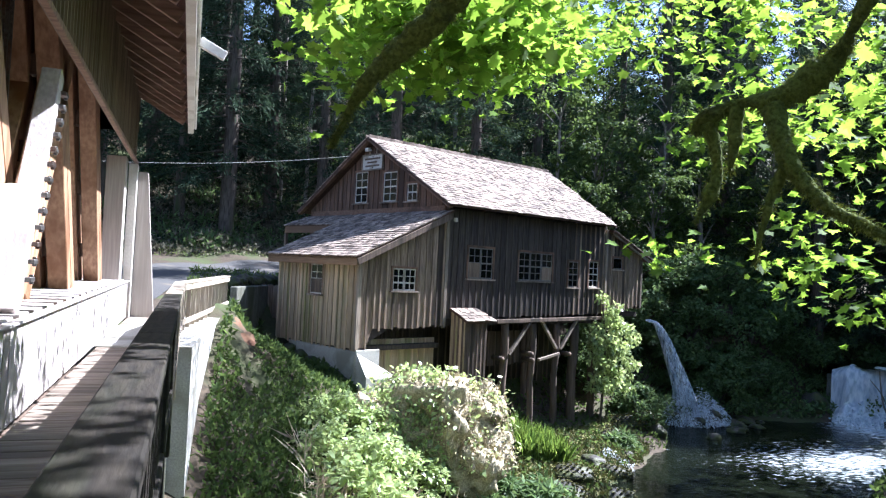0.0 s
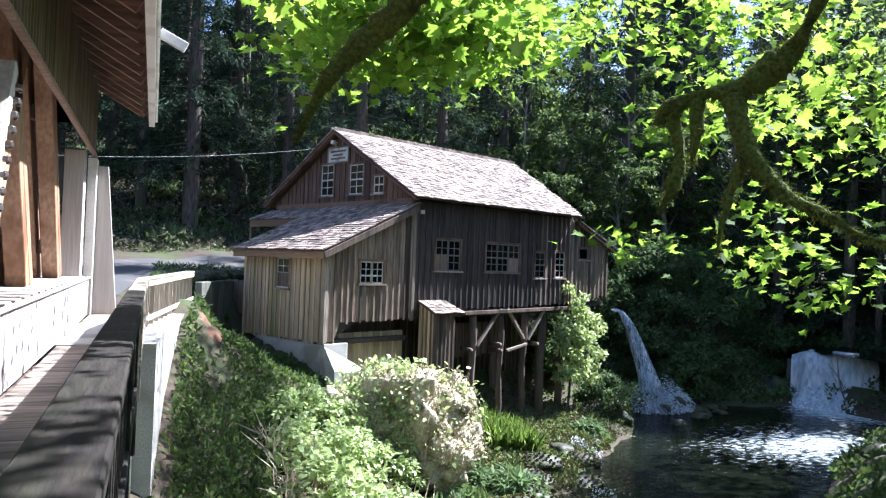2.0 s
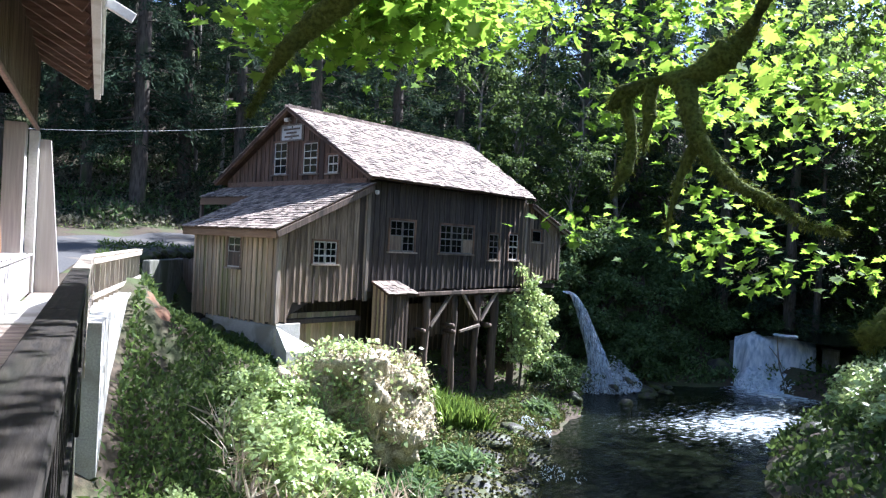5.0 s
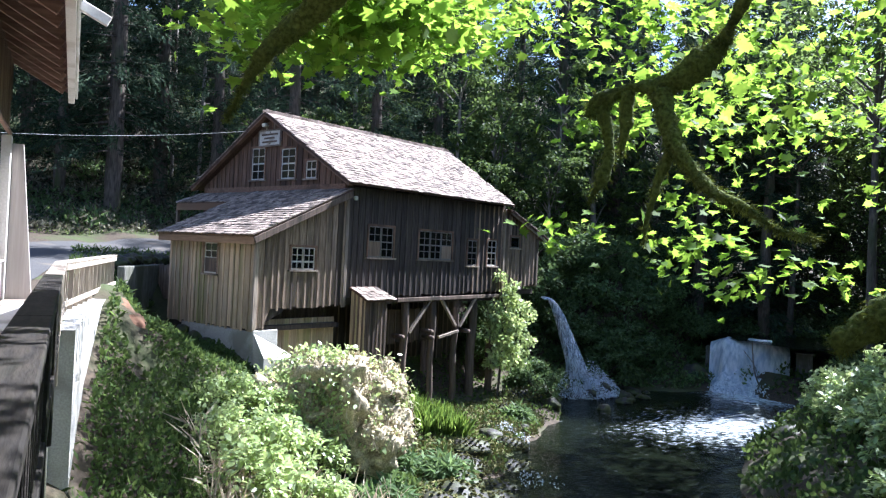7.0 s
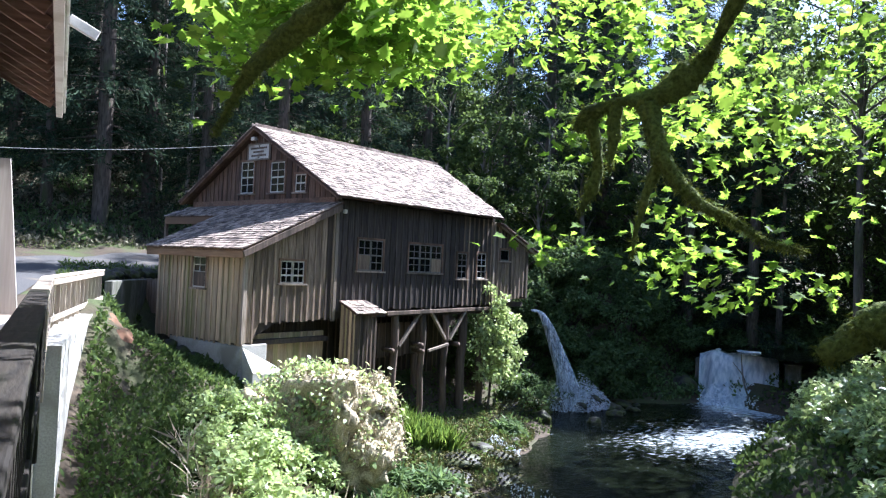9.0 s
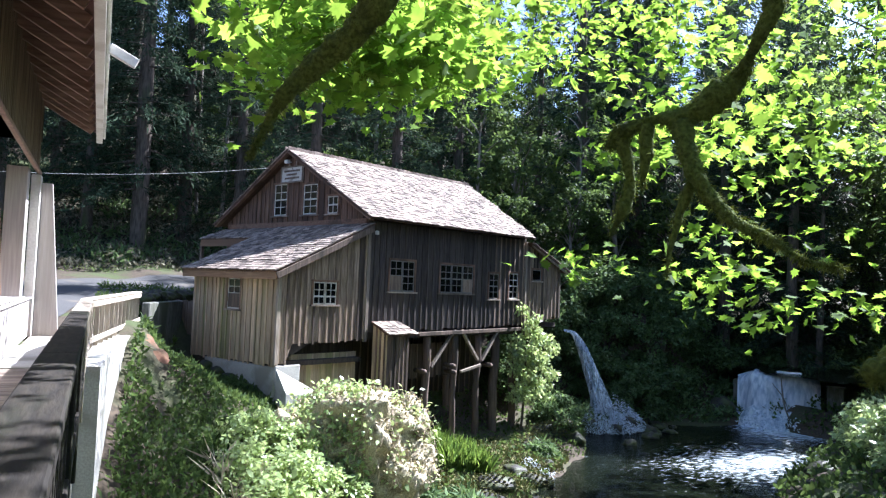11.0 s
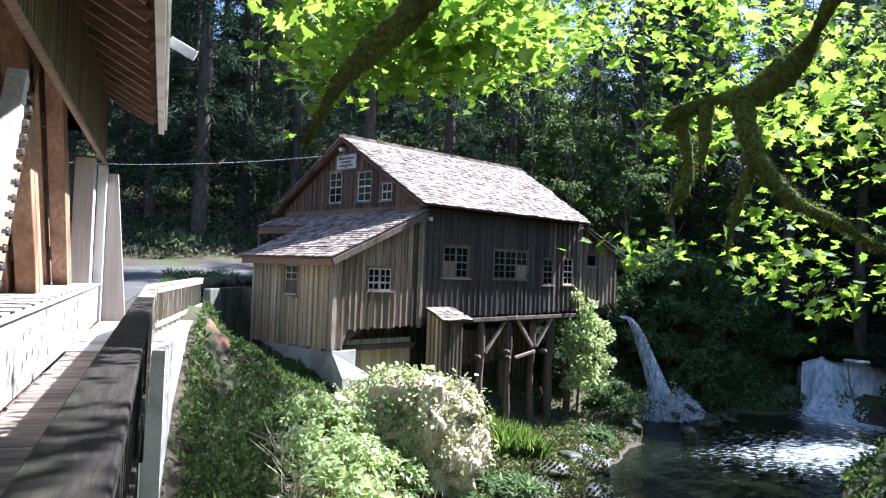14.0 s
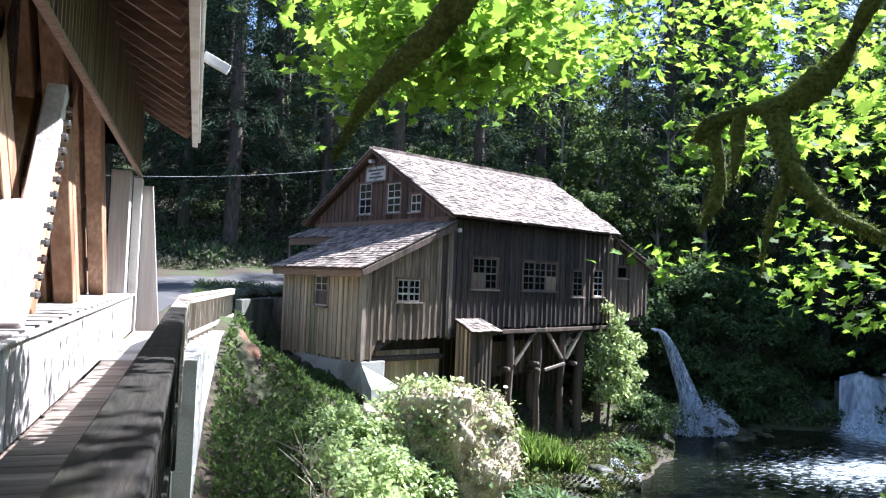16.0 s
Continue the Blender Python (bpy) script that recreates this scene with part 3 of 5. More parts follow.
G1, G2, G3 = (4.77, 5.6, 4.12, 5.37), (2.9, 3.74, 4.11, 5.26), (1.69, 2.28, 4.09, 4.74)
off = lambda h, d: (h[0] - d, h[1] - d, h[2], h[3])
GREY = (M_BOARD, M_BOARD)
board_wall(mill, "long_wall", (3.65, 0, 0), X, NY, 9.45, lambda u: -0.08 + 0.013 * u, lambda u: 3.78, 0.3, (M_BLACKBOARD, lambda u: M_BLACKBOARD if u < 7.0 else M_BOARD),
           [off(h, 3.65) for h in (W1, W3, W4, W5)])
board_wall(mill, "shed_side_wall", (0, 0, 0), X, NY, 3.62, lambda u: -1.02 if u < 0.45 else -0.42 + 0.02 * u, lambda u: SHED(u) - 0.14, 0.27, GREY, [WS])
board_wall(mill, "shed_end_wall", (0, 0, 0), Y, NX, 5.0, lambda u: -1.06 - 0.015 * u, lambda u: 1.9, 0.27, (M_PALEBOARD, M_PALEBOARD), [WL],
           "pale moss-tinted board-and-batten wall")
board_wall(mill, "gable_wall", (3.65, 0, 0), Y, NX, 8.9, lambda u: 1.4, lambda u: ROOF(u) - 0.16, 0.3, (M_GABLE, M_GABLE), [G1, G2, G3])
board_wall(mill, "lean_to_wall", (13.12, 0, 0), X, NY, 2.75, lambda u: 0.1 + 0.1 * u, lambda u: 3.6 - 0.37 * u, 0.3, GREY, [off(WR, 13.12)])
board_wall(mill, "rear_wall", (15.87, 6, 0), NY, X, 6.0, lambda u: 0.3, lambda u: 2.4, 0.5, GREY)
board_wall(mill, "back_wall", (13.1, 8.9, 0), NX, Y, 9.45, lambda u: -0.1, lambda u: 3.7, 0.6, GREY)
board_wall(mill, "far_gable_wall", (13.1, 8.9, 0), NY, X, 8.9, lambda u: 0, lambda u: ROOF(8.9 - u) - 0.16, 0.6, GREY)
board_wall(mill, "shed_back_wall", (3.6, 5.0, 0), NX, Y, 3.6, lambda u: -0.6, lambda u: SHED(3.6 - u) - 0.14, 0.5, GREY)

window(mill, (0, 0, 0), X, NY, *W1, 2, 4, 2, [(0, 0, 2)], M_SASHDARK)
window(mill, (0, 0, 0), X, NY, *W3, 3, 4, 2, [(2, 0, 2)], M_SASHDARK)
window(mill, (0, 0, 0), X, NY, *W4, 1, 4, 2, (), M_SASHDARK)
window(mill, (0, 0, 0), X, NY, *W5, 1, 4, 2)
window(mill, (0, 0, 0), X, NY, *WS, 2, 3, 2)
window(mill, (0, 0, 0), Y, NX, *WL, 1, 4, 2, [(0, 0, 2)])
for g, r in ((G1, 4), (G2, 4), (G3, 2)):
    window(mill, (3.65, 0, 0), Y, NX, *g, 1, r, 2)
window(mill, (0, 0, 0), X, NY, *WR, 1, 1, 1, (), M_SASHDARK)

# corner boards, trim and floors
for k, (x, y, z0, z1) in enumerate(((3.6, -0.062, -0.42, 3.5), (-0.06, -0.062, -1.02, 1.75), (13.06, -0.062, 0, 3.7), (15.8, -0.062, 0.3, 2.5))):
    part("corner_board", boxes(((x - 0.06, y - 0.03, z0), (x + 0.08, y + 0.06, z1)), bev=0.006), M_BATTEN, mill)
part("gable_trim", boxes(((3.58, 0.1, 3.62), (3.646, 8.8, 3.86)), bev=0.006), M_TRIM, mill)
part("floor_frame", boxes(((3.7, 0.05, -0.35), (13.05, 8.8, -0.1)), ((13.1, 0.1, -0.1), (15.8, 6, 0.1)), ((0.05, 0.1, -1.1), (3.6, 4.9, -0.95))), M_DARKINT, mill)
part("wall_sconce", boxes(((3.4, 4.6, 6.17), (3.62, 4.7, 6.23)), ((3.36, 4.55, 6.13), (3.5, 4.75, 6.27)), bev=0.02), M_WHITE, mill, "white lamp under the gable peak")
part("insulator", boxes(((3.62, -0.42, 3.28), (3.74, -0.3, 3.42)), bev=0.02), M_WHITE, mill)


def slab(verts, t):
    """A sloping plate: four corners of its top, t thick downwards."""
    bm = bmesh.new()
    top = [bm.verts.new(v) for v in verts]
    bot = [bm.verts.new((v[0], v[1], v[2] - t)) for v in verts]
    bm.faces.new(top)
    bm.faces.new(bot[::-1])
    for i in range(4):
        j = (i + 1) % 4
        bm.faces.new((top[j], top[i], bot[i], bot[j]))
    bmesh.ops.recalc_face_normals(bm, faces=bm.faces)
    return bm


def shingle_mesh(w, l, t):
    me = bpy.data.meshes.new("shingle")
    h = w / 2 - 0.003
    me.from_pydata([(-h, 0, 0), (h, 0, 0), (h, l, -0.012), (-h, l, -0.012), (-h, 0, t), (h, 0, t), (h, l, 0.003), (-h, l, 0.003)], [],
                   [(0, 3, 2, 1), (4, 5, 6, 7), (0, 1, 5, 4), (1, 2, 6, 5), (2, 3, 7, 6), (3, 0, 4, 7)])
    me.materials.append(M_SHINGLE)
    return me


SHINGLES = [shingle_mesh(w, 0.36, t) for w, t in ((0.16, 0.035), (0.2, 0.042), (0.24, 0.032), (0.18, 0.05))]


def shingle_roof(parent, name, eave0, eave1, upv, length, single, material=M_ROOFDECK, skew=0.0):
    """A shingled slope: its eave line, the way up it and its length. The first courses are single pieces."""
    e0, e1, upv = Vector(eave0), Vector(eave1), Vector(upv).normalized()
    along = (e1 - e0).normalized()
    nor = along.cross(upv)
    if nor.z < 0:
        nor = -nor
    wide = (e1 - e0).length
    top = [e0, e1, e1 + upv * length + along * skew, e0 + upv * length]
    deck = part(name, slab([tuple(p) for p in top], 0.07), material, parent)
    rot = Matrix((along, upv, nor)).transposed()
    if rot.determinant() < 0:
        rot = Matrix((-along, upv, nor)).transposed()
    V, F, s, done = [], [], -0.05, 0
    while s < length - 0.3:
        u = -0.02
        lift = rngm.uniform(0, 0.006)
        while u < wide + skew * s / length - 0.08:
            k = rngm.randrange(4)
            me = SHINGLES[k]
            w = (0.16, 0.2, 0.24, 0.18)[k]
            p = e0 + along * (u + w / 2) + upv * (s + rngm.uniform(-0.02, 0.02)) + nor * (0.012 + lift)
            m = Matrix.Translation(p) @ (rot @ Matrix.Rotation(rngm.gauss(0, 0.025), 3, "Z") @ Matrix.Rotation(rngm.uniform(0, 0.045), 3, "X")).to_4x4()
            if done < single:
                link("shingle", me, None, deck, m=m)
                done += 1
            else:
                o = len(V)
                V += [tuple(m @ v.co) for v in me.vertices]
                F += [tuple(i + o for i in f.vertices) for f in me.polygons]
            u += w
        s += 0.2
    if V:
        me = bpy.data.meshes.new("shingles")
        me.from_pydata(V, [], F)
        tagged(link("shingles", me, M_SHINGLE_MANY, deck), kind="stuff")
    return deck


part("shed_fascia", boxes(((-0.4, -0.36, 1.6), (-0.35, 5.15, 1.87)), bev=0.006), M_FASCIA, mill, "tan fascia board")
for y in (-0.38, 5.11):
    bm = bmesh.new()
    beam(bm, (-0.38, y, 1.72), (3.5, y, 3.47), 0.05, 0.2)
    part("shed_barge_board", bm, M_TIMBER, mill)
for y in (-0.47, 9.27):
    bm = bmesh.new()
    beam(bm, (3.31, y, 3.75), (3.31, 4.4, 6.53), 0.19, 0.05)
    part("gable_barge_board", bm, M_TRIM, mill)
bm = bmesh.new()
beam(bm, (13.2, -0.28, 3.58), (16.25, -0.28, 2.4), 0.05, 0.14)
part("lean_to_barge_board", bm, M_BATTEN, mill)

# under the floor: plank skirt, braced posts, stub beams
board_wall(mill, "basement_wall", (0.55, 0.45, 0), X, NY, 3.1, lambda u: -2.6, lambda u: -0.78, 0.3, (M_PALEBOARD, M_PALEBOARD))
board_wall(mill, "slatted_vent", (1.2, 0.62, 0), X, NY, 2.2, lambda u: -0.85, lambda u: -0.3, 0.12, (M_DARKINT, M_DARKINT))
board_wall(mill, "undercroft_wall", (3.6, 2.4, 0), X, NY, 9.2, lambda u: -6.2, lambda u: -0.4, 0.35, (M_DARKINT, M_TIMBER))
board_wall(mill, "undercroft_planks", (5.9, 1.5, 0), X, NY, 4.3, lambda u: -2.1, lambda u: -0.75, 0.4, (M_TIMBER, M_TIMBER))
for x, y, r in ((6.4, 1.3, 0.13), (6.98, 0.15, 0.15), (8.62, 0.15, 0.13), (10.08, 0.15, 0.14), (11.42, 0.3, 0.2), (12.8, 0.3, 0.16), (9.9, 1.6, 0.14)):
    pts = [(x + 0.03 * math.sin(k), y + 0.03 * math.cos(k * 1.7), -0.1 - 0.62 * k) for k in range(10)]
    link("post", tubes_mesh("post", [tube(pts, [r * (1 + 0.05 * math.sin(k * 2.1)) for k in range(10)], 9, 0.15, x)]), M_TIMBER, mill)
for p, q in (((7.1, 0.02, -1.5), (8.45, 0.02, -0.1)), ((8.85, 0.02, -0.1), (9.95, 0.02, -1.35)), ((10.2, 0.02, -1.4), (11.3, 0.02, -0.15))):
    bm = bmesh.new()
    beam(bm, p, q, 0.13, 0.1)
    part("brace", bm, M_BATTEN, mill)
for x, z, l in ((5.5, -1.85, 1.0), (6.95, -1.62, 0.9), (8.7, -1.75, 0.6), (8.62, -1.5, 0.5), (11.0, -1.6, 0.8)):
    pts = [(x + 0.05 * k - 0.3, -0.12 + 0.3 * k, z) for k in range(3)]
    link("stub_beam", tubes_mesh("stub_beam", [tube(pts, [0.09] * 3, 9, 0.1, x)]), M_TIMBER, mill)
bm = bmesh.new()
beam(bm, (8.75, -0.1, -1.75), (10.0, -0.1, -1.55), 0.1, 0.1)
part("cross_rail", bm, M_BATTEN, mill)
bm = bmesh.new()
beam(bm, (6.3, -0.02, -0.22), (13.0, -0.02, -0.14), 0.16, 0.14)
part("sill_beam", bm, M_TIMBER, mill)

# little shingled shaft house on the long wall
hut = board_wall(mill, "shaft_house_front", (4.0, -0.75, 0), X, NY, 1.05, lambda u: -2.3, lambda u: -0.12, 0.2, (M_TIMBER, M_TIMBER))
board_wall(mill, "shaft_house_side", (4.0, -0.05, 0), NY, NX, 0.72, lambda u: -2.3, lambda u: 0.28 - 0.42 * u, 0.2, (M_PALEBOARD, M_TIMBER))
board_wall(mill, "shaft_house_side", (5.05, -0.75, 0), Y, X, 0.7, lambda u: -2.3, lambda u: -0.1 + 0.42 * u, 0.2, (M_TIMBER, M_TIMBER))

# stone and concrete footing
part("concrete_footing", boxes(((-0.06, 0.0, -2.6), (0.35, 4.0, -1.1)), ((-0.06, -0.06, -2.6), (0.9, 0.0, -1.04)), bev=0.03), M_CONCRETE, mill, "pale concrete footing")
bm = slab([(-0.3, -1.0, -1.75), (1.15, -0.95, -1.95), (1.1, -0.1, -1.7), (-0.05, -0.1, -1.12)], 1.0)
part("concrete_apron", bm, M_CONCRETE, mill, "sunlit sloping concrete apron")
for k in range(5):
    bm = bmesh.new()
    bmesh.ops.create_icosphere(bm, subdivisions=2, radius=0.28)
    for v in bm.verts:
        v.co = Vector((v.co.x * 0.8, v.co.y * 1.1, v.co.z * 0.7)) * (1 + 0.4 * noise.noise(v.co * 4 + Vector((k, 0, 0))))
    part("footing_stone", bm, M_ROCK, mill, m=pose(-0.25, 0.7 + 0.72 * k, -1.9 + 0.13 * k), smooth=True)

sign = thing("sign_board", "pale weathered sign board under the gable peak", "sign", m=MILL @ pose(3.56, 4.43, 5.7))
part("board_panel", boxes(((-0.03, -0.66, -0.31), (0.03, 0.66, 0.31)), bev=0.008), M_SASH, sign)
part("sign_frame", boxes(((-0.05, -0.68, 0.27), (-0.03, 0.68, 0.33)), ((-0.05, -0.68, -0.33), (-0.03, 0.68, -0.27)), ((-0.05, -0.68, -0.27), (-0.03, -0.63, 0.27)), ((-0.05, 0.63, -0.27), (-0.03, 0.68, 0.27))), M_BATTEN, sign)
for y0, y1, z in ((-0.5, 0.5, 0.14), (-0.3, 0.35, 0.0), (-0.45, 0.45, -0.14)):
    part("text_bar", boxes(((-0.037, y0, z - 0.035), (-0.031, y1, z + 0.035))), M_TIMBER, sign)
part("mark", boxes(((-0.037, -0.05, -0.24), (-0.031, 0.0, -0.18)), ((-0.037, -0.05, 0.19), (-0.031, 0.0, 0.25))), M_DARKINT, sign)
for y in (-0.25, 0.2):
    part("hanger", boxes(((-0.02, y, 0.3), (0.03, y + 0.05, 0.62))), M_BATTEN, sign)

# ---------------------------------------------------------------- the covered bridge with its side walk
bridge = thing("covered_bridge", "covered wooden bridge with open timber trusses and pale siding", "bridge")
END = 20.6
WX = -1.45
part("siding_core", boxes(((WX - 0.09, -12, 4.02), (WX - 0.05, END, 6.4))), M_BRWALL, bridge)
skirt = part("bottom_trim", boxes(((WX - 0.05, -12, 3.97), (WX + 0.03, END, 4.055)), bev=0.01), M_RAFTER, bridge)
core = part("parapet_core", boxes(((WX - 0.12, -12, 0.02), (WX - 0.03, END - 0.6, 0.94))), M_TIMBER, bridge)


def shared(name, a, b, material, bev=0.0):
    bm = boxes((a, b), bev=bev)
    me = bpy.data.meshes.new(name)
    bm.to_mesh(me)
    bm.free()
    me.materials.append(material)
    return me


me_s = shared("siding_board", (0, 0.008, 0), (0.03, 0.212, 2.34), M_BRWALL)
me_b = shared("siding_batten", (0, -0.025, 0), (0.03, 0.025, 2.34), M_BRWALL)
me_p = shared("parapet_board", (0, 0.016, 0), (0.035, 0.234, 0.89), M_PARAPET, 0.004)
siding = bridge.children[0]
for k in range(110):
    y = -4 + k * 0.22
    if y < END - 0.2:
        link("siding_board", me_s, None, siding, m=pose(WX - 0.05, y, 4.06))
        link("siding_batten", me_b, None, siding, m=pose(WX - 0.019, y, 4.06))
for k in range(100):
    y = -4 + k * 0.25
    if y < END - 0.9:
        link("parapet_board", me_p, None, core, m=pose(WX - 0.03, y, 0.03))
part("parapet_cap", boxes(((WX - 0.05, -12, 0.92), (WX + 0.05, END - 0.6, 0.955)), bev=0.008), M_PARAPET, bridge)
me_l = shared("sill_slat", (-1.75, 0, 0), (0, 0.42, 0.05), M_PARAPET, 0.005)
shelf = part("sill_frame", boxes(((WX - 1.85, -12, 0.6), (WX - 0.14, END - 0.6, 0.86))), M_DARKINT, bridge)
for k in range(95):
    y = -4 + 0.7 * k
    if y < END - 1.1:
        link("sill_slat", me_l, None, shelf, m=pose(WX - 0.06, y, 0.925))


TX = WX - 0.8


def truss(apex, half):
    """Two doubled diagonals that meet overhead, with tie rods between them."""
    for s in (-1, 1):
        for dx in (-0.2, 0.2):
            for dy in (-0.2, 0.2):
                bm = bmesh.new()
                beam(bm, (TX + dx, apex + s * half + dy, 0.965), (TX + dx, apex + s * 0.25 + dy * 0.8, 6.9), 0.3, 0.3, 0.014)
                part("truss_diagonal", bm, M_GLULAM, bridge)
        for k in range(4):
            y = apex + s * half * (1 - (0.6 + 1.3 * k) / 6)
            part("spacer_block", boxes(((TX - 0.06, y - 0.1, 1.5 + 1.3 * k), (TX + 0.3, y + 0.1, 1.8 + 1.3 * k)), bev=0.01), M_TIMBER, bridge)
    for dy in (-0.3, -0.1, 0.1, 0.3):
        bm = bmesh.new()
        beam(bm, (TX, apex + dy, 0.965), (TX, apex + dy, 6.6), 0.04, 0.04, 0)
        part("tie_rod", bm, M_STEEL, bridge)


for apex in (-2.7, 1.5, 5.7, 9.9, 14.1):
    truss(apex, 4.0)
part("top_chord", boxes(((TX - 0.4, -12, 6.3), (TX + 0.4, END - 0.5, 6.9)), bev=0.01), M_GLULAM, bridge)
for y in (0.4, 8.0):
    bm = bmesh.new()
    beam(bm, (WX - 0.22, y, 0.965), (WX - 0.22, y + 1.72, 3.72), 0.22, 0.2, 0.012)
    brace = part("sway_brace", bm, M_PARAPET, bridge, "pale painted sway brace with a row of steel bolts")
    for k in range(13):
        t = 0.12 + 0.066 * k
        c = Vector((WX - 0.1, y + 0.2, 0.965)).lerp(Vector((WX - 0.1, y + 1.9, 3.72)), t)
        part("bolt", boxes(((c.x - 0.03, c.y - 0.13, c.z - 0.025), (c.x + 0.05, c.y + 0.07, c.z + 0.025)), ((c.x, c.y + 0.02, c.z - 0.05), (c.x + 0.04, c.y + 0.06, c.z + 0.05)), bev=0.006), M_STEEL, brace)
bm = bmesh.new()
plate = [(6.0, 0.965), (8.0, 0.965), (8.8, 2.3), (7.5, 2.15), (6.0, 2.1)]
near = [bm.verts.new((WX - 0.32, y, z)) for y, z in plate]
back = [bm.verts.new((WX - 0.38, y, z)) for y, z in plate]
bm.faces.new(near)
bm.faces.new(back[::-1])
for i in range(5):
    bm.faces.new((near[i - 1], near[i], back[i], back[i - 1]))
bmesh.ops.recalc_face_normals(bm, faces=bm.faces)
part("gusset_plate", bm, M_PARAPET, bridge, "pale painted gusset panel behind the sway brace")
part("box_post", boxes(((WX - 0.6, END - 1.3, 0.1), (WX - 0.16, END - 0.75, 4.0)), bev=0.012), M_PAINTPOST, bridge)
part("end_post", boxes(((WX - 0.15, END - 0.55, 0.0), (WX + 0.06, END - 0.1, 3.92)), bev=0.012), M_WHITE, bridge)
bm = bmesh.new()
vs = [bm.verts.new(p) for p in ((WX + 0.06, END - 0.3, 0), (WX + 0.62, END - 0.3, 0), (WX + 0.3, END - 0.3, 3.75), (WX + 0.06, END - 0.3, 3.75),
                                (WX + 0.06, END, 0), (WX + 0.62, END, 0), (WX + 0.3, END, 3.75), (WX + 0.06, END, 3.75))]
for f in ((0, 1, 2, 3), (7, 6, 5, 4), (0, 4, 5, 1), (1, 5, 6, 2), (2, 6, 7, 3), (3, 7, 4, 0)):
    bm.faces.new([vs[i] for i in f])
bmesh.ops.recalc_face_normals(bm, faces=bm.faces)
part("tapered_buttress", bm, M_PAINTPOST, bridge, "grey painted tapered end buttress")

# roof: eave close over the side walk
EX, EZ = -0.15, 5.1
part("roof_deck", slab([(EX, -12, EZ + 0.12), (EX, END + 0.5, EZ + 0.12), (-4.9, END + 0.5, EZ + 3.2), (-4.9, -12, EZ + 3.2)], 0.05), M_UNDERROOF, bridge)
part("roof_deck", slab([(-4.9, -12, EZ + 3.2), (-4.9, END + 0.5, EZ + 3.2), (-9.6, END + 0.5, EZ + 0.12), (-9.6, -12, EZ + 0.12)], 0.05), M_ROOFDECK, bridge)
part("eave_fascia", boxes(((EX - 0.1, -12, EZ - 0.1), (EX + 0.045, END + 0.5, EZ + 0.12)), bev=0.006), M_WHITE, bridge, "white eave fascia")
part("gutter_lip", boxes(((EX + 0.047, -12, EZ + 0.02), (EX + 0.11, END + 0.5, EZ + 0.14)), bev=0.02), M_WHITE, bridge)
bm = bmesh.new()
beam(bm, (EX + 0.1, 12.7, EZ + 0.1), (EX + 0.52, 12.7, EZ - 0.1), 0.1, 0.16)
part("lookout_bracket", bm, M_WHITE, bridge)
y = -3.0
while y < END + 0.4:
    bm = bmesh.new()
    beam(bm, (EX - 0.18, y, EZ + 0.05), (WX - 0.2, y, EZ + 0.78), 0.08, 0.2, 0.006)
    part("rafter", bm, M_RAFTER, bridge)
    y += 0.8
part("far_wall", boxes(((-8.4, -12, 0), (-8.2, END, 0.9)), ((-8.4, -12, 3.9), (-8.2, END, 6.2)), ((-8.6, -12, 0.85), (-8.0, END, 0.9))), M_BRWALL, bridge)
part("gable_end", slab([(WX, END - 0.1, 6.2), (-8.2, END - 0.1, 6.2), (-5.2, END - 0.1, 8.2), (-4.6, END - 0.1, 8.2)], 1.4), M_BRWALL, bridge)
part("roadway", boxes(((-8.2, -12, -0.3), (WX - 1.9, END, 0.0))), M_ROAD, bridge)
part("girder", boxes(((-8.2, -12, -1.4), (-7.7, END, -0.3)), ((-2.2, -12, -1.4), (-1.6, END, -0.3))), M_TIMBER, bridge)

walkway = thing("side_walk", "weathered plank walkway along the covered bridge", "walkway", kind="structure")
deck = part("joists", boxes(((WX - 0.02, -12, -0.28), (WX + 0.15, END + 1, -0.05)), ((-0.42, -12, -0.3), (-0.25, END - 4, -0.05))), M_TIMBER, walkway)
me_d = shared("deck_plank", (WX + 0.02, 0.004, -0.05), (-0.14, 0.186, 0.0), M_DECK, 0.006)
for k in range(140):
    y = -2 + 0.19 * k
    link("deck_plank", me_d, None, deck, m=pose(0, y, rngm.uniform(-0.004, 0.004)))

railing = thing("walkway_railing", "mossy timber railing with upright boards and broad cap, near runs coloured dark as shaded", "railing")
RX = -0.2


def rail_run(p, q, material, n, post=True, cap=0.23):
    p, q = Vector(p), Vector(q)
    d = (q - p).normalized()
    L = (q - p).length
    bm = bmesh.new()
    beam(bm, (p.x, p.y, 1.045), (q.x, q.y, 1.045), cap, 0.05, 0.01)
    c = part("rail_cap", bm, material, railing)
    bm = bmesh.new()
    beam(bm, (p.x + 0.08, p.y, 0.95), (q.x + 0.08, q.y, 0.95), 0.04, 0.13)
    part("top_rail", bm, material, railing)
    bm = bmesh.new()
    beam(bm, (p.x + 0.085, p.y, 0.2), (q.x + 0.085, q.y, 0.2), 0.04, 0.12)
    part("bottom_rail", bm, material, railing)
    for k in range(n):
        o = p + d * (L * (k + 0.5) / n)
        bm = bmesh.new()
        beam(bm, (o.x + 0.03, o.y, -0.2), (o.x + 0.03, o.y, 1.0), 0.1, 0.04, 0.004)
        part("baluster", bm, material, railing)
    if post:
        bm = boxes(((p.x - 0.03, p.y - 0.07, -0.42), (p.x + 0.11, p.y + 0.07, 1.02)), bev=0.01)
        part("rail_post", bm, material, railing)


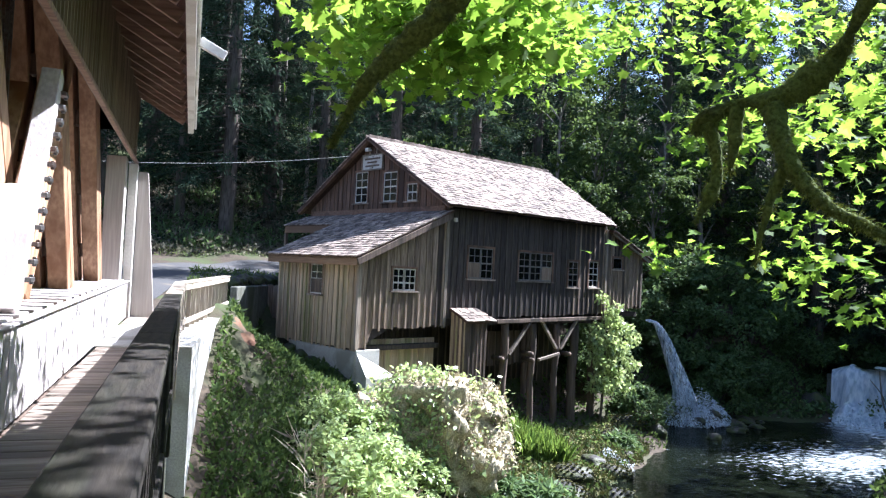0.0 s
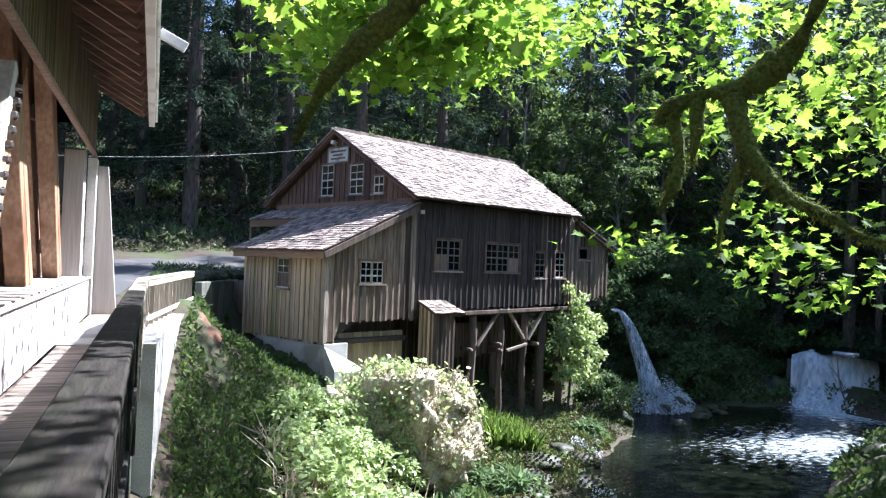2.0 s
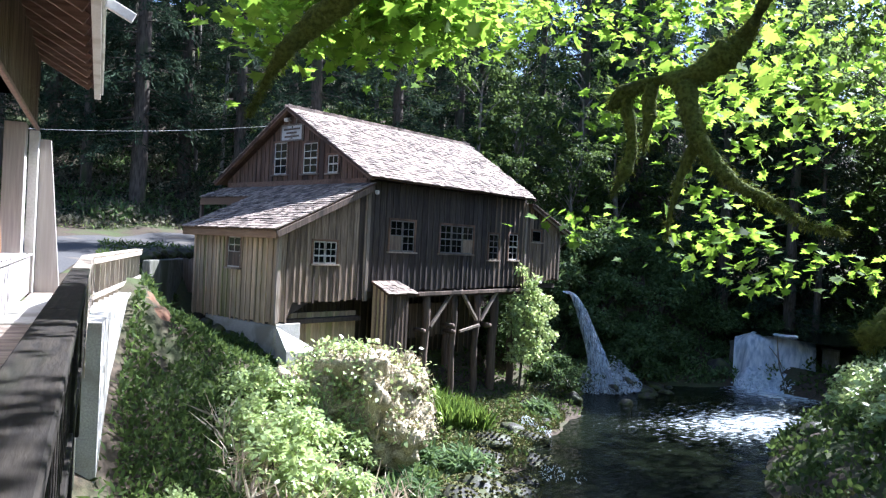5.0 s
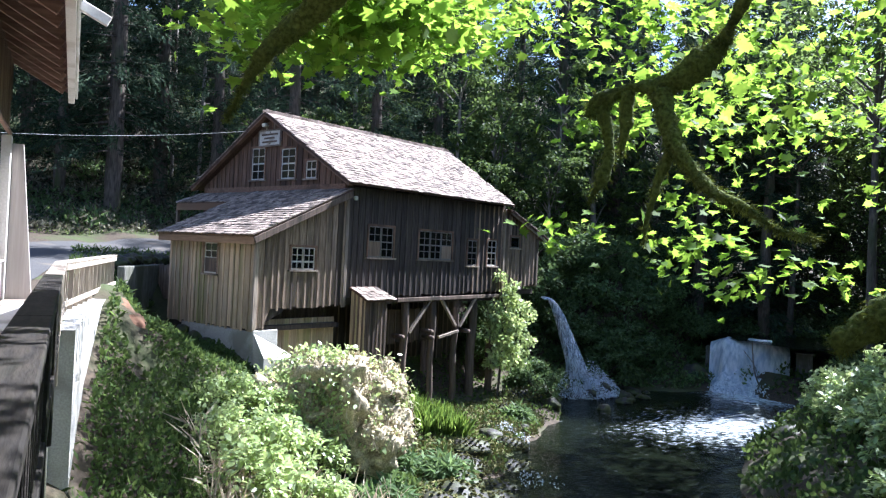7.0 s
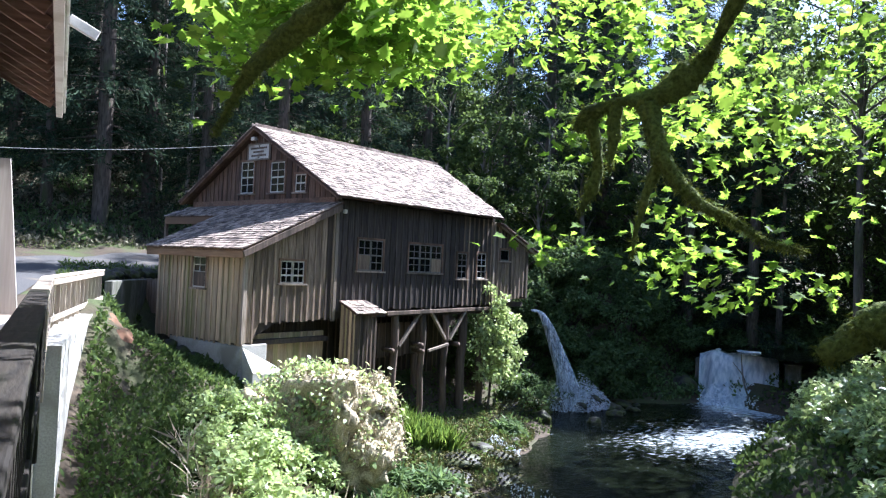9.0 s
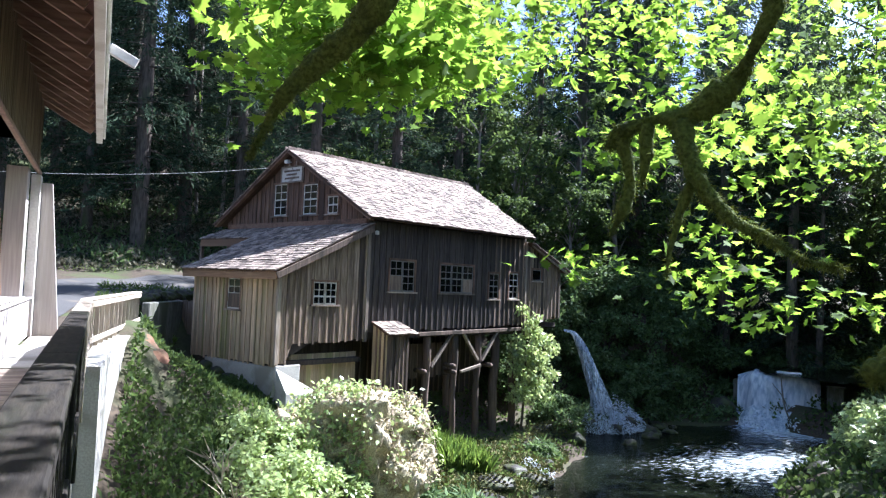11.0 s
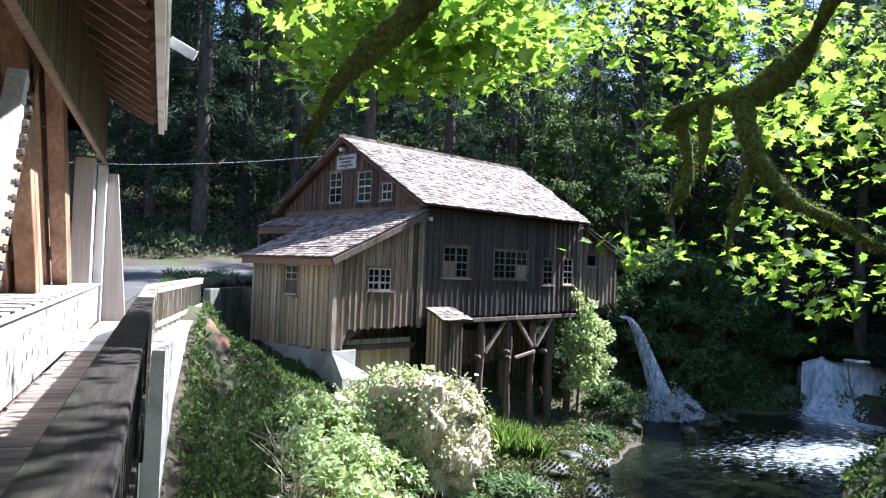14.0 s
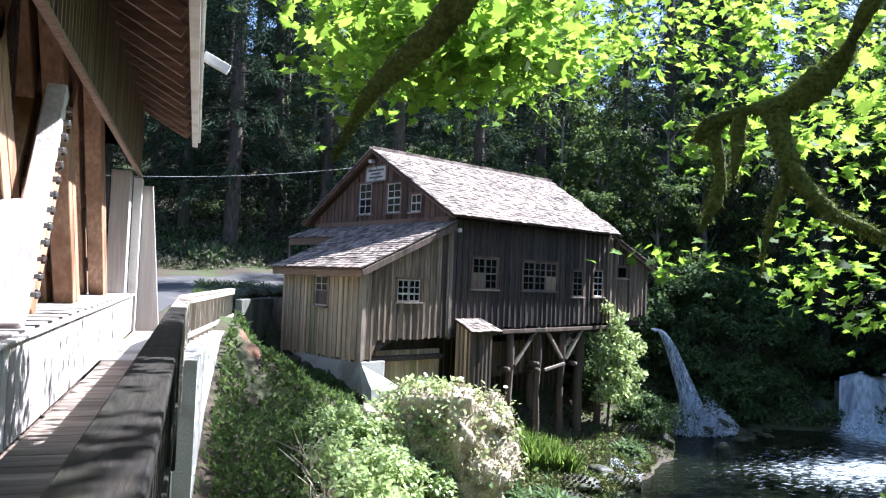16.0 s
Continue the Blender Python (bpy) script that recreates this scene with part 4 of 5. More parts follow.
# near runs take the shade-dark colour, far runs the sunlit one
rail_run((RX, -4.0, 0), (RX, 1.0, 0), M_RAILSHADE, 18)
rail_run((RX, 1.0, 0), (RX, 5.4, 0), M_RAILSHADE, 18)
rail_run((RX, 5.4, 0), (RX, 7.9, 0), M_RAILSHADE, 10)
rail_run((RX, 7.9, 0), (RX, 11.0, 0), M_RAILSHADE, 12)
rail_run((RX, 11.0, 0), (RX + 0.02, 16.5, 0), M_RAILSUN, 18)
rail_run((RX + 0.02, 16.5, 0), (1.15, 24.6, 0), M_RAILSUN, 12)

abut = thing("bridge_abutment", "concrete bridge abutment with sunlit flared wing wall", "abutment")
bm = bmesh.new()
prof = [(-1.6, 13.6), (0.12, 13.6), (0.34, 16.6), (1.45, 25.2), (1.1, 25.3), (-1.6, 17)]
vt = [bm.verts.new((x, y, 0.02)) for x, y in prof]
vb = [bm.verts.new((x, y, -6.5)) for x, y in prof]
bm.faces.new(vt)
bm.faces.new(vb[::-1])
for i in range(len(prof)):
    j = (i + 1) % len(prof)
    bm.faces.new((vt[j], vt[i], vb[i], vb[j]))
bmesh.ops.recalc_face_normals(bm, faces=bm.faces)
part("wing_wall", bm, M_CONCRETE, abut)
# the shade on the abutment's front is put into this pier's colour
part("bearing_seat", boxes(((-1.5, 13.2, -6.5), (-0.2, 13.58, -0.35)), bev=0.03), M_DARKCONCRETE, abut, "bearing pier coloured dark for the wing wall's shaded front")


# ---------------------------------------------------------------- falling water, rocks and banks
def rock_mesh(seed, sub=3, rough=0.35):
    bm = bmesh.new()
    bmesh.ops.create_icosphere(bm, subdivisions=sub, radius=1)
    o = Vector((seed * 3.1, seed, -seed))
    for v in bm.verts:
        n = v.co.normalized()
        v.co = n * (1 + rough * noise.noise(n * 1.4 + o) + 0.5 * rough * noise.noise(n * 3.3 + o) + 0.2 * rough * noise.noise(n * 8 + o))
    me = bpy.data.meshes.new("rock")
    bm.to_mesh(me)
    bm.free()
    me.shade_smooth()
    me.materials.append(M_ROCK)
    return me


ROCKS = [rock_mesh(s) for s in range(5)]
rr = random.Random(11)


def rock(x, y, z, sx, sy, sz, label="dark mossy river rock at the water's edge", group="creek rocks"):
    ob = link("rock", ROCKS[rr.randrange(5)], None)
    ob.matrix_basis = pose(x, y, z, rr.uniform(-15, 15), rr.uniform(-15, 15), rr.uniform(0, 360)) @ Matrix.Diagonal((sx, sy, sz, 1))
    return tagged(ob, label, "rock", group)


def spray(name, centre, radii, n, size, parent, seed):
    rng = np.random.default_rng(seed)
    p, u = shell(rng, n, centre, radii, 0.2)
    p = p[p[:, 2] > WATER - 0.05]
    me = leaves(name, DIAMOND, p, np.zeros_like(p) + (0, 0, 0.4), size, rng, 1.0)
    return tagged(link(name, me, M_FOAM, parent), kind="stuff")


def stream(pts, radii, strands=60, thin=(0.1, 0.26)):
    """A rope of falling water with ragged strands."""
    limbs = []
    r = random.Random(3)
    for k in range(strands):
        a, q = r.uniform(0, 6.28), r.uniform(0, 0.95) ** 0.7
        P, R = spline([Vector(p) + Vector((math.cos(a), math.sin(a), 0.4 * math.sin(a))) * rad * q for p, rad in zip(pts, radii)],
                      [rad * r.uniform(*thin) for rad in radii], 6)
        limbs.append(tube(P, R, 7, 0.5, k))
    return tubes_mesh("stream", limbs)


def splash_mesh(centre, reach, n, seed):
    """Drops thrown over the rocks at the foot of a fall, thick in the middle and thin at the rim."""
    g = np.random.default_rng(seed)
    a, d = g.uniform(0, 2 * math.pi, n), np.sqrt(g.random(n))
    lobes = 0.65 + 0.35 * np.sin(a * 3 + 1) * np.cos(a * 5)
    top = 1.9 * (1 - d) ** 0.7 * lobes + 0.16
    z = WATER + top * g.random(n) ** 0.6
    P = np.stack((centre[0] + np.cos(a) * d * reach[0], centre[1] + np.sin(a) * d * reach[1], z), 1)
    U = np.stack((np.cos(a), np.sin(a), 0.5 - d * 1.4), 1)
    return leaves("splash", DIAMOND * (0.6, 1, 1), P, U, 0.1, g, 0.45)


fall = thing("waterfall", "white water arching down from the mill tailrace", "waterfall")
tagged(link("stream", stream([(22.35, 31.8, -0.5), (22.65, 31.6, -0.58), (22.98, 31.3, -1.25), (23.35, 30.95, -2.5), (23.68, 30.5, -3.9), (23.8, 30.35, -5.0)],
                      [0.16, 0.2, 0.3, 0.42, 0.56, 0.72], 170, (0.03, 0.09)), M_SPRAY, fall), kind="stuff")
tagged(link("splash", splash_mesh((23.8, 29.9), (2.1, 1.4), 10000, 8), M_FOAM, fall), kind="stuff")
for x, y, z, s in ((22.5, 29.7, -5.05, 0.5), (23.5, 28.95, -5.15, 0.42), (24.6, 29.3, -4.95, 0.5), (25.2, 29.4, -5.1, 0.42), (22.0, 29.9, -5.2, 0.4)):
    rock(x, y, z, s, s * 0.8, s * 0.75, "wet black rock in the splash of the waterfall")

dam = thing("cascade", "wide foaming cascade over a low dam", "waterfall")


def cascade_mesh():
    """Water over the lip, down to a churned apron that fans out into the pool."""
    lip0, lip1 = Vector((33.2, 30.4, 0)), Vector((35.8, 27.1, 0))
    flow = Vector((-0.72, -0.62, 0))
    side_v = (lip1 - lip0).normalized()
    vs, fs, nu, nt = [], [], 44, 46
    for i in range(nt + 1):
        t = i / nt
        for k in range(nu + 1):
            u = k / nu
            run = ramp(t, (0, -0.8), (0.15, 0.1), (0.4, 0.6), (1.0, 2.5)) + 0.5 * noise.noise(Vector((u * 5, t, 2)))
            z = ramp(t, (0, -2.45), (0.13, -2.5), (0.2, -2.75), (0.4, -4.2), (0.55, -4.6), (0.8, -5.1), (1, -5.36))
            rough = ramp(t, (0, 0.03), (0.2, 0.1), (0.45, 0.34), (0.8, 0.2), (1, 0.05))
            z += rough * (noise.noise(Vector((u * 9, t * 9, 7))) + 0.6 * noise.noise(Vector((u * 24, t * 20, 3))))
            z -= ramp(abs(u - 0.5), (0, 0), (0.28, 0), (0.5, 1.1)) * (0.35 + t) + 0.3 * ramp(t, (0, 1), (0.3, 0)) * max(0, noise.noise(Vector((u * 4, 0, 9))))
            fan = 1 + 0.55 * ramp(t, (0.35, 0), (1, 1))
            p = lip0.lerp(lip1, 0.5) + side_v * ((u - 0.5) * (lip1 - lip0).length * fan) + flow * run
            vs.append((p.x, p.y, z))
    w = nu + 1
    fs = [(i * w + k, i * w + k + 1, (i + 1) * w + k + 1, (i + 1) * w + k) for i in range(nt) for k in range(nu)]
    me = bpy.data.meshes.new("spill")
    me.from_pydata(vs, [], fs)
    me.shade_smooth()
    return me


link("spill", cascade_mesh(), M_FOAM, dam)
spray("foam", (33.0, 27.6, -4.95), (2.4, 1.6, 0.4), 700, 0.14, dam, 6)
part("dam_wall", boxes(((-2.2, 0.1, -3), (2.2, 0.5, -0.6)), bev=0.05), M_DARKCONCRETE, dam, m=pose(35.0, 29.4, UPSTREAM, 0, 0, -52))
for x, y, z, a, b, c in ((37.2, 26.0, -3.9, 0.9, 0.9, 1.0), (31.9, 30.4, -4.9, 0.7, 0.8, 0.9), (37.2, 25.6, -4.2, 1.3, 1.2, 1.0)):
    rock(x, y, z, a, b, c, "dark wet rock beside the cascade")
part("dam_pier", boxes(((-0.4, -0.45, -2.6), (0.4, 0.45, -0.45)), ((-0.46, -0.5, -0.447), (0.46, 0.5, -0.36)), bev=0.03), M_DARKCONCRETE, dam, "dark concrete pier beside the spill", m=pose(35.9, 26.3, UPSTREAM, 0, 0, -52))
snag = thing("dead_branch", "bare dead branch caught in the cascade", "branch")
link("branch", tubes_mesh("branch", [tube(*spline(p, r, 5), 6, 0.3, 2) for p, r in (
    ([(33.3, 26.9, -4.9), (33.1, 27.2, -3.9), (33.3, 27.6, -2.4)], [0.03, 0.05, 0.02]), ([(33.5, 27.2, -4.4), (33.1, 27.25, -3.6), (32.8, 27.7, -2.9)], [0.02, 0.03, 0.015]))]), M_PALEBARK, snag)
side = thing("side_fall", "thin white trickle over mossy stones", "waterfall")
for n, c in enumerate(((14.9, 23.3, -4.95), (15.3, 22.8, -5.2), (12.7, 18.3, -5.1), (13.3, 18.0, -5.25))):
    spray("trickle", c, (0.4, 0.42, 0.28 - 0.05 * (n % 2)), 260 - 75 * n, 0.07, side, 40 + n)

for k in range(46):
    t = k / 46
    i = 3 + t * 3.1
    (ax, ay), (bx, by) = CREEK[int(i)], CREEK[int(i) + 1]
    f = i - int(i)
    x, y = ax + (bx - ax) * f, ay + (by - ay) * f
    L = math.hypot(bx - ax, by - ay)
    s = 1 if k % 3 else -1
    o = (4.1 + rr.uniform(-0.5, 1.4)) * s
    x, y = x - (by - ay) / L * o, y + (bx - ax) / L * o
    r = rr.uniform(0.2, 0.5)
    if s > 0 and x < 24 and k % 4:
        continue
    rock(x, y, max(WATER - 0.05, ground_z(x, y)) + 0.1 * r, r * rr.uniform(1, 1.6), r, r * rr.uniform(0.5, 0.8))

# ---------------------------------------------------------------- plants
rng = np.random.default_rng(7)


def scatter(name, shape, n, xr, yr, size, material, label, category, keep=lambda x, y, z: True, lift=0.05, tilt=0.5, droop=0.0, upw=0.5, spreadz=0.3):
    """Low growth over a stretch of ground."""
    P = []
    k = 0
    while len(P) < n and k < n * 6:
        k += 1
        x, y = rng.uniform(*xr), rng.uniform(*yr)
        z = ground_z(x, y)
        if z > WATER + 0.05 and keep(x, y, z):
            P.append((x, y, z + lift + spreadz * rng.random() * max(0, 0.4 + noise.noise(Vector((x * 0.7, y * 0.7, 9))))))
    P = np.array(P)
    me = leaves(name, shape, P, np.tile((0, 0, upw), (len(P), 1)), size, rng, tilt, droop)
    return tagged(link(name, me, material), label, category, kind="stuff")


def in_mill(x, y):
    p = MILL.inverted() @ Vector((x, y, 0))
    return -0.3 < p.x < 16.5 and -0.3 < p.y < 9.5


def bare(x, y):
    """The bare clay scar by the wing wall, the lane, the bridge."""
    clay = (x - 1.5) ** 2 / 0.35 + (y - 19.5) ** 2 / 6 < 0.35 + 0.9 * noise.noise(Vector((x * 3, y * 2, 3)))
    lane = x < 3.2 - 0.2 * max(0, y - 20) and y < 40
    wall = x < 0.3 + 0.13 * (y - 15) and y < 26
    return clay or wall or in_mill(x, y) or (lane and y > 22 and x < 0)


scatter("ground_cover", OVAL, 26000, (0.5, 8.6), (12, 31), 0.13, M_LEAF, "low green ivy and weeds on the creek bank", "undergrowth", lambda x, y, z: not bare(x, y))
scatter("fern_cover", FROND, 16000, (0, 24), (12, 40), 0.26, M_LEAF, "green fern fronds on the shaded banks", "ferns", lambda x, y, z: not bare(x, y) and creek_side(x, y)[0] > 5.4 and (x < 7.5 or z > -3.2), 0.03, 0.9)
scatter("hill_cover", OVAL, 30000, (-18, 60), (43, 72), 0.24, M_FIR, "dark undergrowth and litter on the wooded hillside", "undergrowth", lambda x, y, z: (y - 36) * 0.93 - (x - 5) * 0.12 > 12, 0.05, 0.7)
scatter("slope_brush", OVAL, 22000, (-14, 24), (46, 60), 0.24, M_BRUSH, "dull grey-brown brush and litter on the slope above the lane", "undergrowth", lambda x, y, z: (y - 36) * 0.93 - (x - 5) * 0.12 > 10, 0.05, 0.9, 0, 0.4, 0.9)
scatter("slope_ferns", FROND, 9000, (-14, 24), (45, 62), 0.6, M_FERN, "dim green ferns on the slope above the lane", "ferns", lambda x, y, z: (y - 36) * 0.93 - (x - 5) * 0.12 > 10.5 and noise.noise(Vector((x * 0.4, y * 0.4, 2))) > 0, 0.05, 0.9, 0, 0.5, 0.6)
scatter("roadside_grass", BLADE, 3500, (-14, 26), (44, 51), 0.28, M_GRASS, "sunny grass along the far side of the lane", "grass", lambda x, y, z: (y - 36) * 0.93 - (x - 5) * 0.12 > 9.5)
scatter("far_bank_cover", OVAL, 26000, (15, 46), (2, 28), 0.24, M_LEAF, "leafy undergrowth on the far bank of the creek", "undergrowth", lambda x, y, z: creek_side(x, y)[1] < 0, 0.05, 0.8, 0, 0.5, 0.8)
scatter("mill_bank_cover", OVAL, 26000, (18, 36), (28, 46), 0.24, M_FERN, "dense dark leaves on the steep bank behind the waterfall", "undergrowth", lambda x, y, z: creek_side(x, y)[1] > 0 and not in_mill(x, y), 0.05, 0.8, 0, 0.5, 1.0)
clay = grid("clay_scar", [0.7 + 0.1 * k for k in range(17)], [16.6 + 0.25 * k for k in range(24)],
            lambda x, y: ground_z(x, y) - 0.02 - 0.3 * ((x - 1.5) ** 2 / 0.5 + (y - 19.5) ** 2 / 8) + 0.2 * noise.noise(Vector((x * 3, y * 2, 3))), M_CLAY, "bare reddish clay scar on the bank", "ground")


def bush_thing(name, label, category, seed, radii, nclump, per, size, shape, material, stems=7, group=""):
    """A shrub: stems from one base and leaf clumps over an uneven dome."""
    g = np.random.default_rng(seed)
    rx, ry, rz = radii
    ob = thing(name, label, category, group)
    C, R = [], []
    for k in range(nclump):
        a, e = g.uniform(0, 2 * math.pi), math.asin(g.uniform(0.0, 1))
        q = g.uniform(0.6, 1.05)
        C.append((rx * q * math.cos(a) * math.cos(e), ry * q * math.sin(a) * math.cos(e), rz * q * math.sin(e)))
        R.append(g.uniform(0.15, 0.34) * min(radii))
    P, U = clumps(g, C, R, per)
    keep = P[:, 2] > -0.3 * rz
    me = leaves("foliage", shape, P[keep], U[keep] * (0.7, 0.7, 0.25), size, g, 0.4, 0.15, 0.62)
    link("foliage", me, material, ob)
    limbs = []
    for k in range(stems):
        c = C[k]
        p, r = spline([(c[0] * 0.1, c[1] * 0.1, -0.3 * rz), (c[0] * 0.4, c[1] * 0.4, c[2] * 0.5), c], [0.035, 0.025, 0.01], 4)
        limbs.append(tube(p, r, 5))
    tagged(link("stem_rest", tubes_mesh("stem_rest", limbs), M_BARK, ob), kind="stuff")
    return ob


def put(ob, x, y, dz=0.0, s=1.0, rz=0.0, z=None):
    ob.matrix_basis = pose(x, y, (ground_z(x, y) if z is None else z) + dz, 0, 0, rz) @ Matrix.Diagonal((s, s, s, 1))
    return ob


def again(ob, x, y, dz=0.0, s=1.0, rz=0.0, z=None):
    c = copy_thing(ob, pose(0, 0, 0))
    return put(c, x, y, dz, s, rz, z)


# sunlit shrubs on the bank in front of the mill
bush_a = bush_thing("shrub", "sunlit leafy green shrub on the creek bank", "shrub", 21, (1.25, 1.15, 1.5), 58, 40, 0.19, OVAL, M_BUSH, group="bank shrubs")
put(bush_a, 3.6, 15.4, -0.1, 1.0)
for x, y, s, rz, dz in ((4.3, 16.9, 0.9, 150, 0.2), (4.9, 15.2, 0.8, 220, -0.1), (5.6, 17.6, 0.75, 30, 0.4), (3.1, 16.6, 0.7, 300, 0.0),
                        (1.5, 13.6, 0.4, 10, -0.2), (6.6, 18.6, 0.5, 60, 0.9), (5.6, 19.6, 0.55, 200, 0.8), (3.5, 18.3, 0.72, 250, 0.1), (4.6, 18.5, 0.65, 110, 0.4), (6.3, 20.6, 0.4, 20, 1.0)):
    again(bush_a, x, y, dz, s, rz)
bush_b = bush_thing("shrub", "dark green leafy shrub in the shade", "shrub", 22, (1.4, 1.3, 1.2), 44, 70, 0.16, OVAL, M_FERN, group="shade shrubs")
put(bush_b, 19.2, 27.6, 0.5, 0.9)
for x, y, s, rz, dz in ((18.2, 31.0, 1.1, 20, 0.2), (20.0, 33.0, 1.4, 90, 0.3), (21.6, 34.2, 1.4, 190, 0.6), (17.4, 30.0, 1.0, 260, 0.0),
                        (26.5, 31.5, 1.3, 33, 0.3), (28.3, 32.0, 1.5, 77, 0.4), (25.0, 33.6, 1.5, 120, 0.6), (27, 34.5, 1.6, 200, 0.8), (30.2, 33.3, 1.5, 250, 0.6), (23.0, 35.0, 1.6, 300, 0.6),
                        (32, 34, 1.5, 10, 1.0), (29, 36, 1.8, 60, 1.0), (34, 33, 1.3, 100, 0.8), (25, 37, 1.8, 30, 1.0), (20.5, 36, 1.7, 220, 0.4), (38, 34, 1.8, 20, 1.0), (36, 37, 2.0, 200, 1.0),
                        (39.5, 26.5, 1.5, 10, 0.3), (36.5, 23.5, 1.2, 80, 0.2), (33.5, 21.5, 1.2, 160, 0.0), (30.5, 19.5, 1.1, 240, 0.0), (41, 30, 1.6, 310, 0.6), (37.6, 29.5, 1.0, 50, 0.6), (38.5, 32, 1.5, 5, 0.8), (43, 34, 1.9, 80, 1.0), (46, 31, 2, 170, 1.0), (44.5, 37, 2.2, 20, 1.0), (40, 40, 2.2, 20, 1.0), (34.5, 40, 2, 200, 0.6), (50, 38, 2.4, 20, 1.2)):
    again(bush_b, x, y, dz, s, rz)
for x, y, s, rz in ((26.3, 17.6, 0.9, 15), (24.4, 15.4, 1.0, 75), (22.2, 13.0, 0.9, 135), (20.2, 11.0, 0.9, 200), (27.8, 15.5, 1.2, 260), (25.0, 12.5, 1.2, 320), (28.6, 18.8, 0.9, 45), (17.6, 9.3, 0.8, 100), (22, 10, 1.2, 170)):
    again(bush_a, x, y, 0.1, s * 1.25, rz)
fern = bush_thing("fern", "arching green sword fern on the mossy bank", "fern", 23, (0.7, 0.7, 0.5), 26, 40, 0.3, FROND, M_FERN, 3, "bank ferns")
put(fern, 16.4, 25.0)
for k in range(42):
    x, y = (rr.uniform(22, 35), rr.uniform(31, 37)) if k % 3 else (rr.uniform(4, 11), rr.uniform(16, 20))
    if not in_mill(x, y) and creek_side(x, y)[0] > 5 and not bare(x, y):
        again(fern, x, y, 0.05, rr.uniform(0.7, 1.3), rr.uniform(0, 360))

# moss and vine covered stump of rock in front of the mill
mound = thing("mossy_outcrop", "sunlit rock outcrop draped in moss, vines and dry stems", "rock outcrop")
lobes = []
for ox, oy, oz, sx, sy, sz in ((0.25, 0, 0.05, 1.25, 1.15, 1.35), (-1.0, -0.1, -0.35, 1.15, 1.0, 1.1), (0.75, -0.45, -0.85, 0.95, 0.85, 1.1), (-0.5, 0.5, 0.3, 0.9, 0.8, 0.9), (1.15, 0.2, -0.2, 0.55, 0.6, 1.2)):
    bm = bmesh.new()
    bmesh.ops.create_icosphere(bm, subdivisions=5, radius=1)
    for v in bm.verts:
        n = v.co.normalized()
        o = Vector((ox * 3, oy, oz))
        q = 1 + 0.4 * noise.noise(n * 1.6 + o) + 0.25 * noise.noise(n * 4 + o) + 0.12 * noise.noise(n * 10) + 0.05 * noise.noise(n * 22)
        h = n.z * sz * q + oz
        if h > 1.15:
            h = 1.15 + 0.25 * (h - 1.15)
        v.co = Vector(((n.x * sx * q + ox) * 1.12, n.y * sy * q + oy, h))
    lobes.append(part("rock_lobe", bm, M_OUTCROP, mound, smooth=True))
mound.matrix_basis = pose(6.55, 18.9, -2.62, 0, 0, -22)
g = np.random.default_rng(31)
co = np.array([v.co for l in lobes for v in l.data.vertices])
nn = np.array([v.normal for l in lobes for v in l.data.vertices])
sel = co[:, 2] > -0.9
co, nn = co[sel], nn[sel]
pk = g.integers(0, len(co), 12000)
pk = pk[(co[pk][:, 0] < 0.5) | (g.random(12000) < 0.2)][:7000]
link("vine_leaves", leaves("vine_leaves", OVAL, co[pk] + nn[pk] * g.uniform(0, 0.3, (len(pk), 1)), nn[pk] * 0.6 - (0, 0, 0.3), 0.15, g, 0.4, 0.1, 0.5), M_BUSH, mound)
pk = g.integers(0, len(co), 1700)
tagged(link("dry_stem", leaves("dry_stem", FROND * (0.3, 1, 1), co[pk] + nn[pk] * g.uniform(0, 0.2, (1700, 1)), nn[pk] * 0.35 - (0, 0, 1.0), 0.34, g, 0.22, 0.2), M_DRY, mound), kind="stuff")
pk = g.integers(0, len(co), 9000)
link("moss_cover", leaves("moss_cover", DIAMOND, co[pk] + nn[pk] * g.uniform(0, 0.06, (9000, 1)), nn[pk], 0.1, g, 0.6), M_OUTCROP, mound)
for x, y, s in ((9.6, 17.6, 1.0), (10.4, 18.9, 0.9), (8.6, 16.4, 0.9), (11.4, 20.0, 0.8), (10.9, 17.3, 0.7), (12.2, 21.3, 0.7), (7.3, 15.9, 0.8), (12.0, 18.6, 0.9), (13.2, 20.2, 0.8), (14.3, 22.0, 0.7), (11.2, 15.9, 0.9), (9.6, 14.9, 0.9), (16.5, 25.6, 0.8), (18.3, 27.2, 0.8), (20.2, 28.9, 0.8)):
    ob = thing("mossy_boulder", "low boulder under thick yellow-green moss", "boulder", "mossy boulders", pose(x, y, ground_z(x, y) - 0.05, 0, 0, 70 * x) @ Matrix.Diagonal((s, s * 0.8, s * 0.5, 1)))
    link("stone", ROCKS[int(x * 7) % 5], None, ob)
    rk = np.array([v.co for v in ROCKS[int(x * 7) % 5].vertices])
    rk = rk[rk[:, 2] > 0.0]
    pk = g.integers(0, len(rk), 3600)
    link("moss", leaves("moss", DIAMOND, rk[pk] * 1.01, rk[pk], 0.12, g, 0.5), M_MOSSBRIGHT, ob)
scatter("bright_grass", BLADE, 1700, (10.9, 12.7), (22.2, 24.2), 0.75, M_GRASS, "bright green grass tuft below the mill posts", "grass", tilt=0.25, upw=1.0, spreadz=0.1)
scatter("brush_stems", FROND * (0.22, 1, 1), 1800, (2.5, 7.5), (14, 17), 0.75, M_DRY, "pale dry bramble stems at the foot of the bank", "brambles", lift=0.15, tilt=0.9)

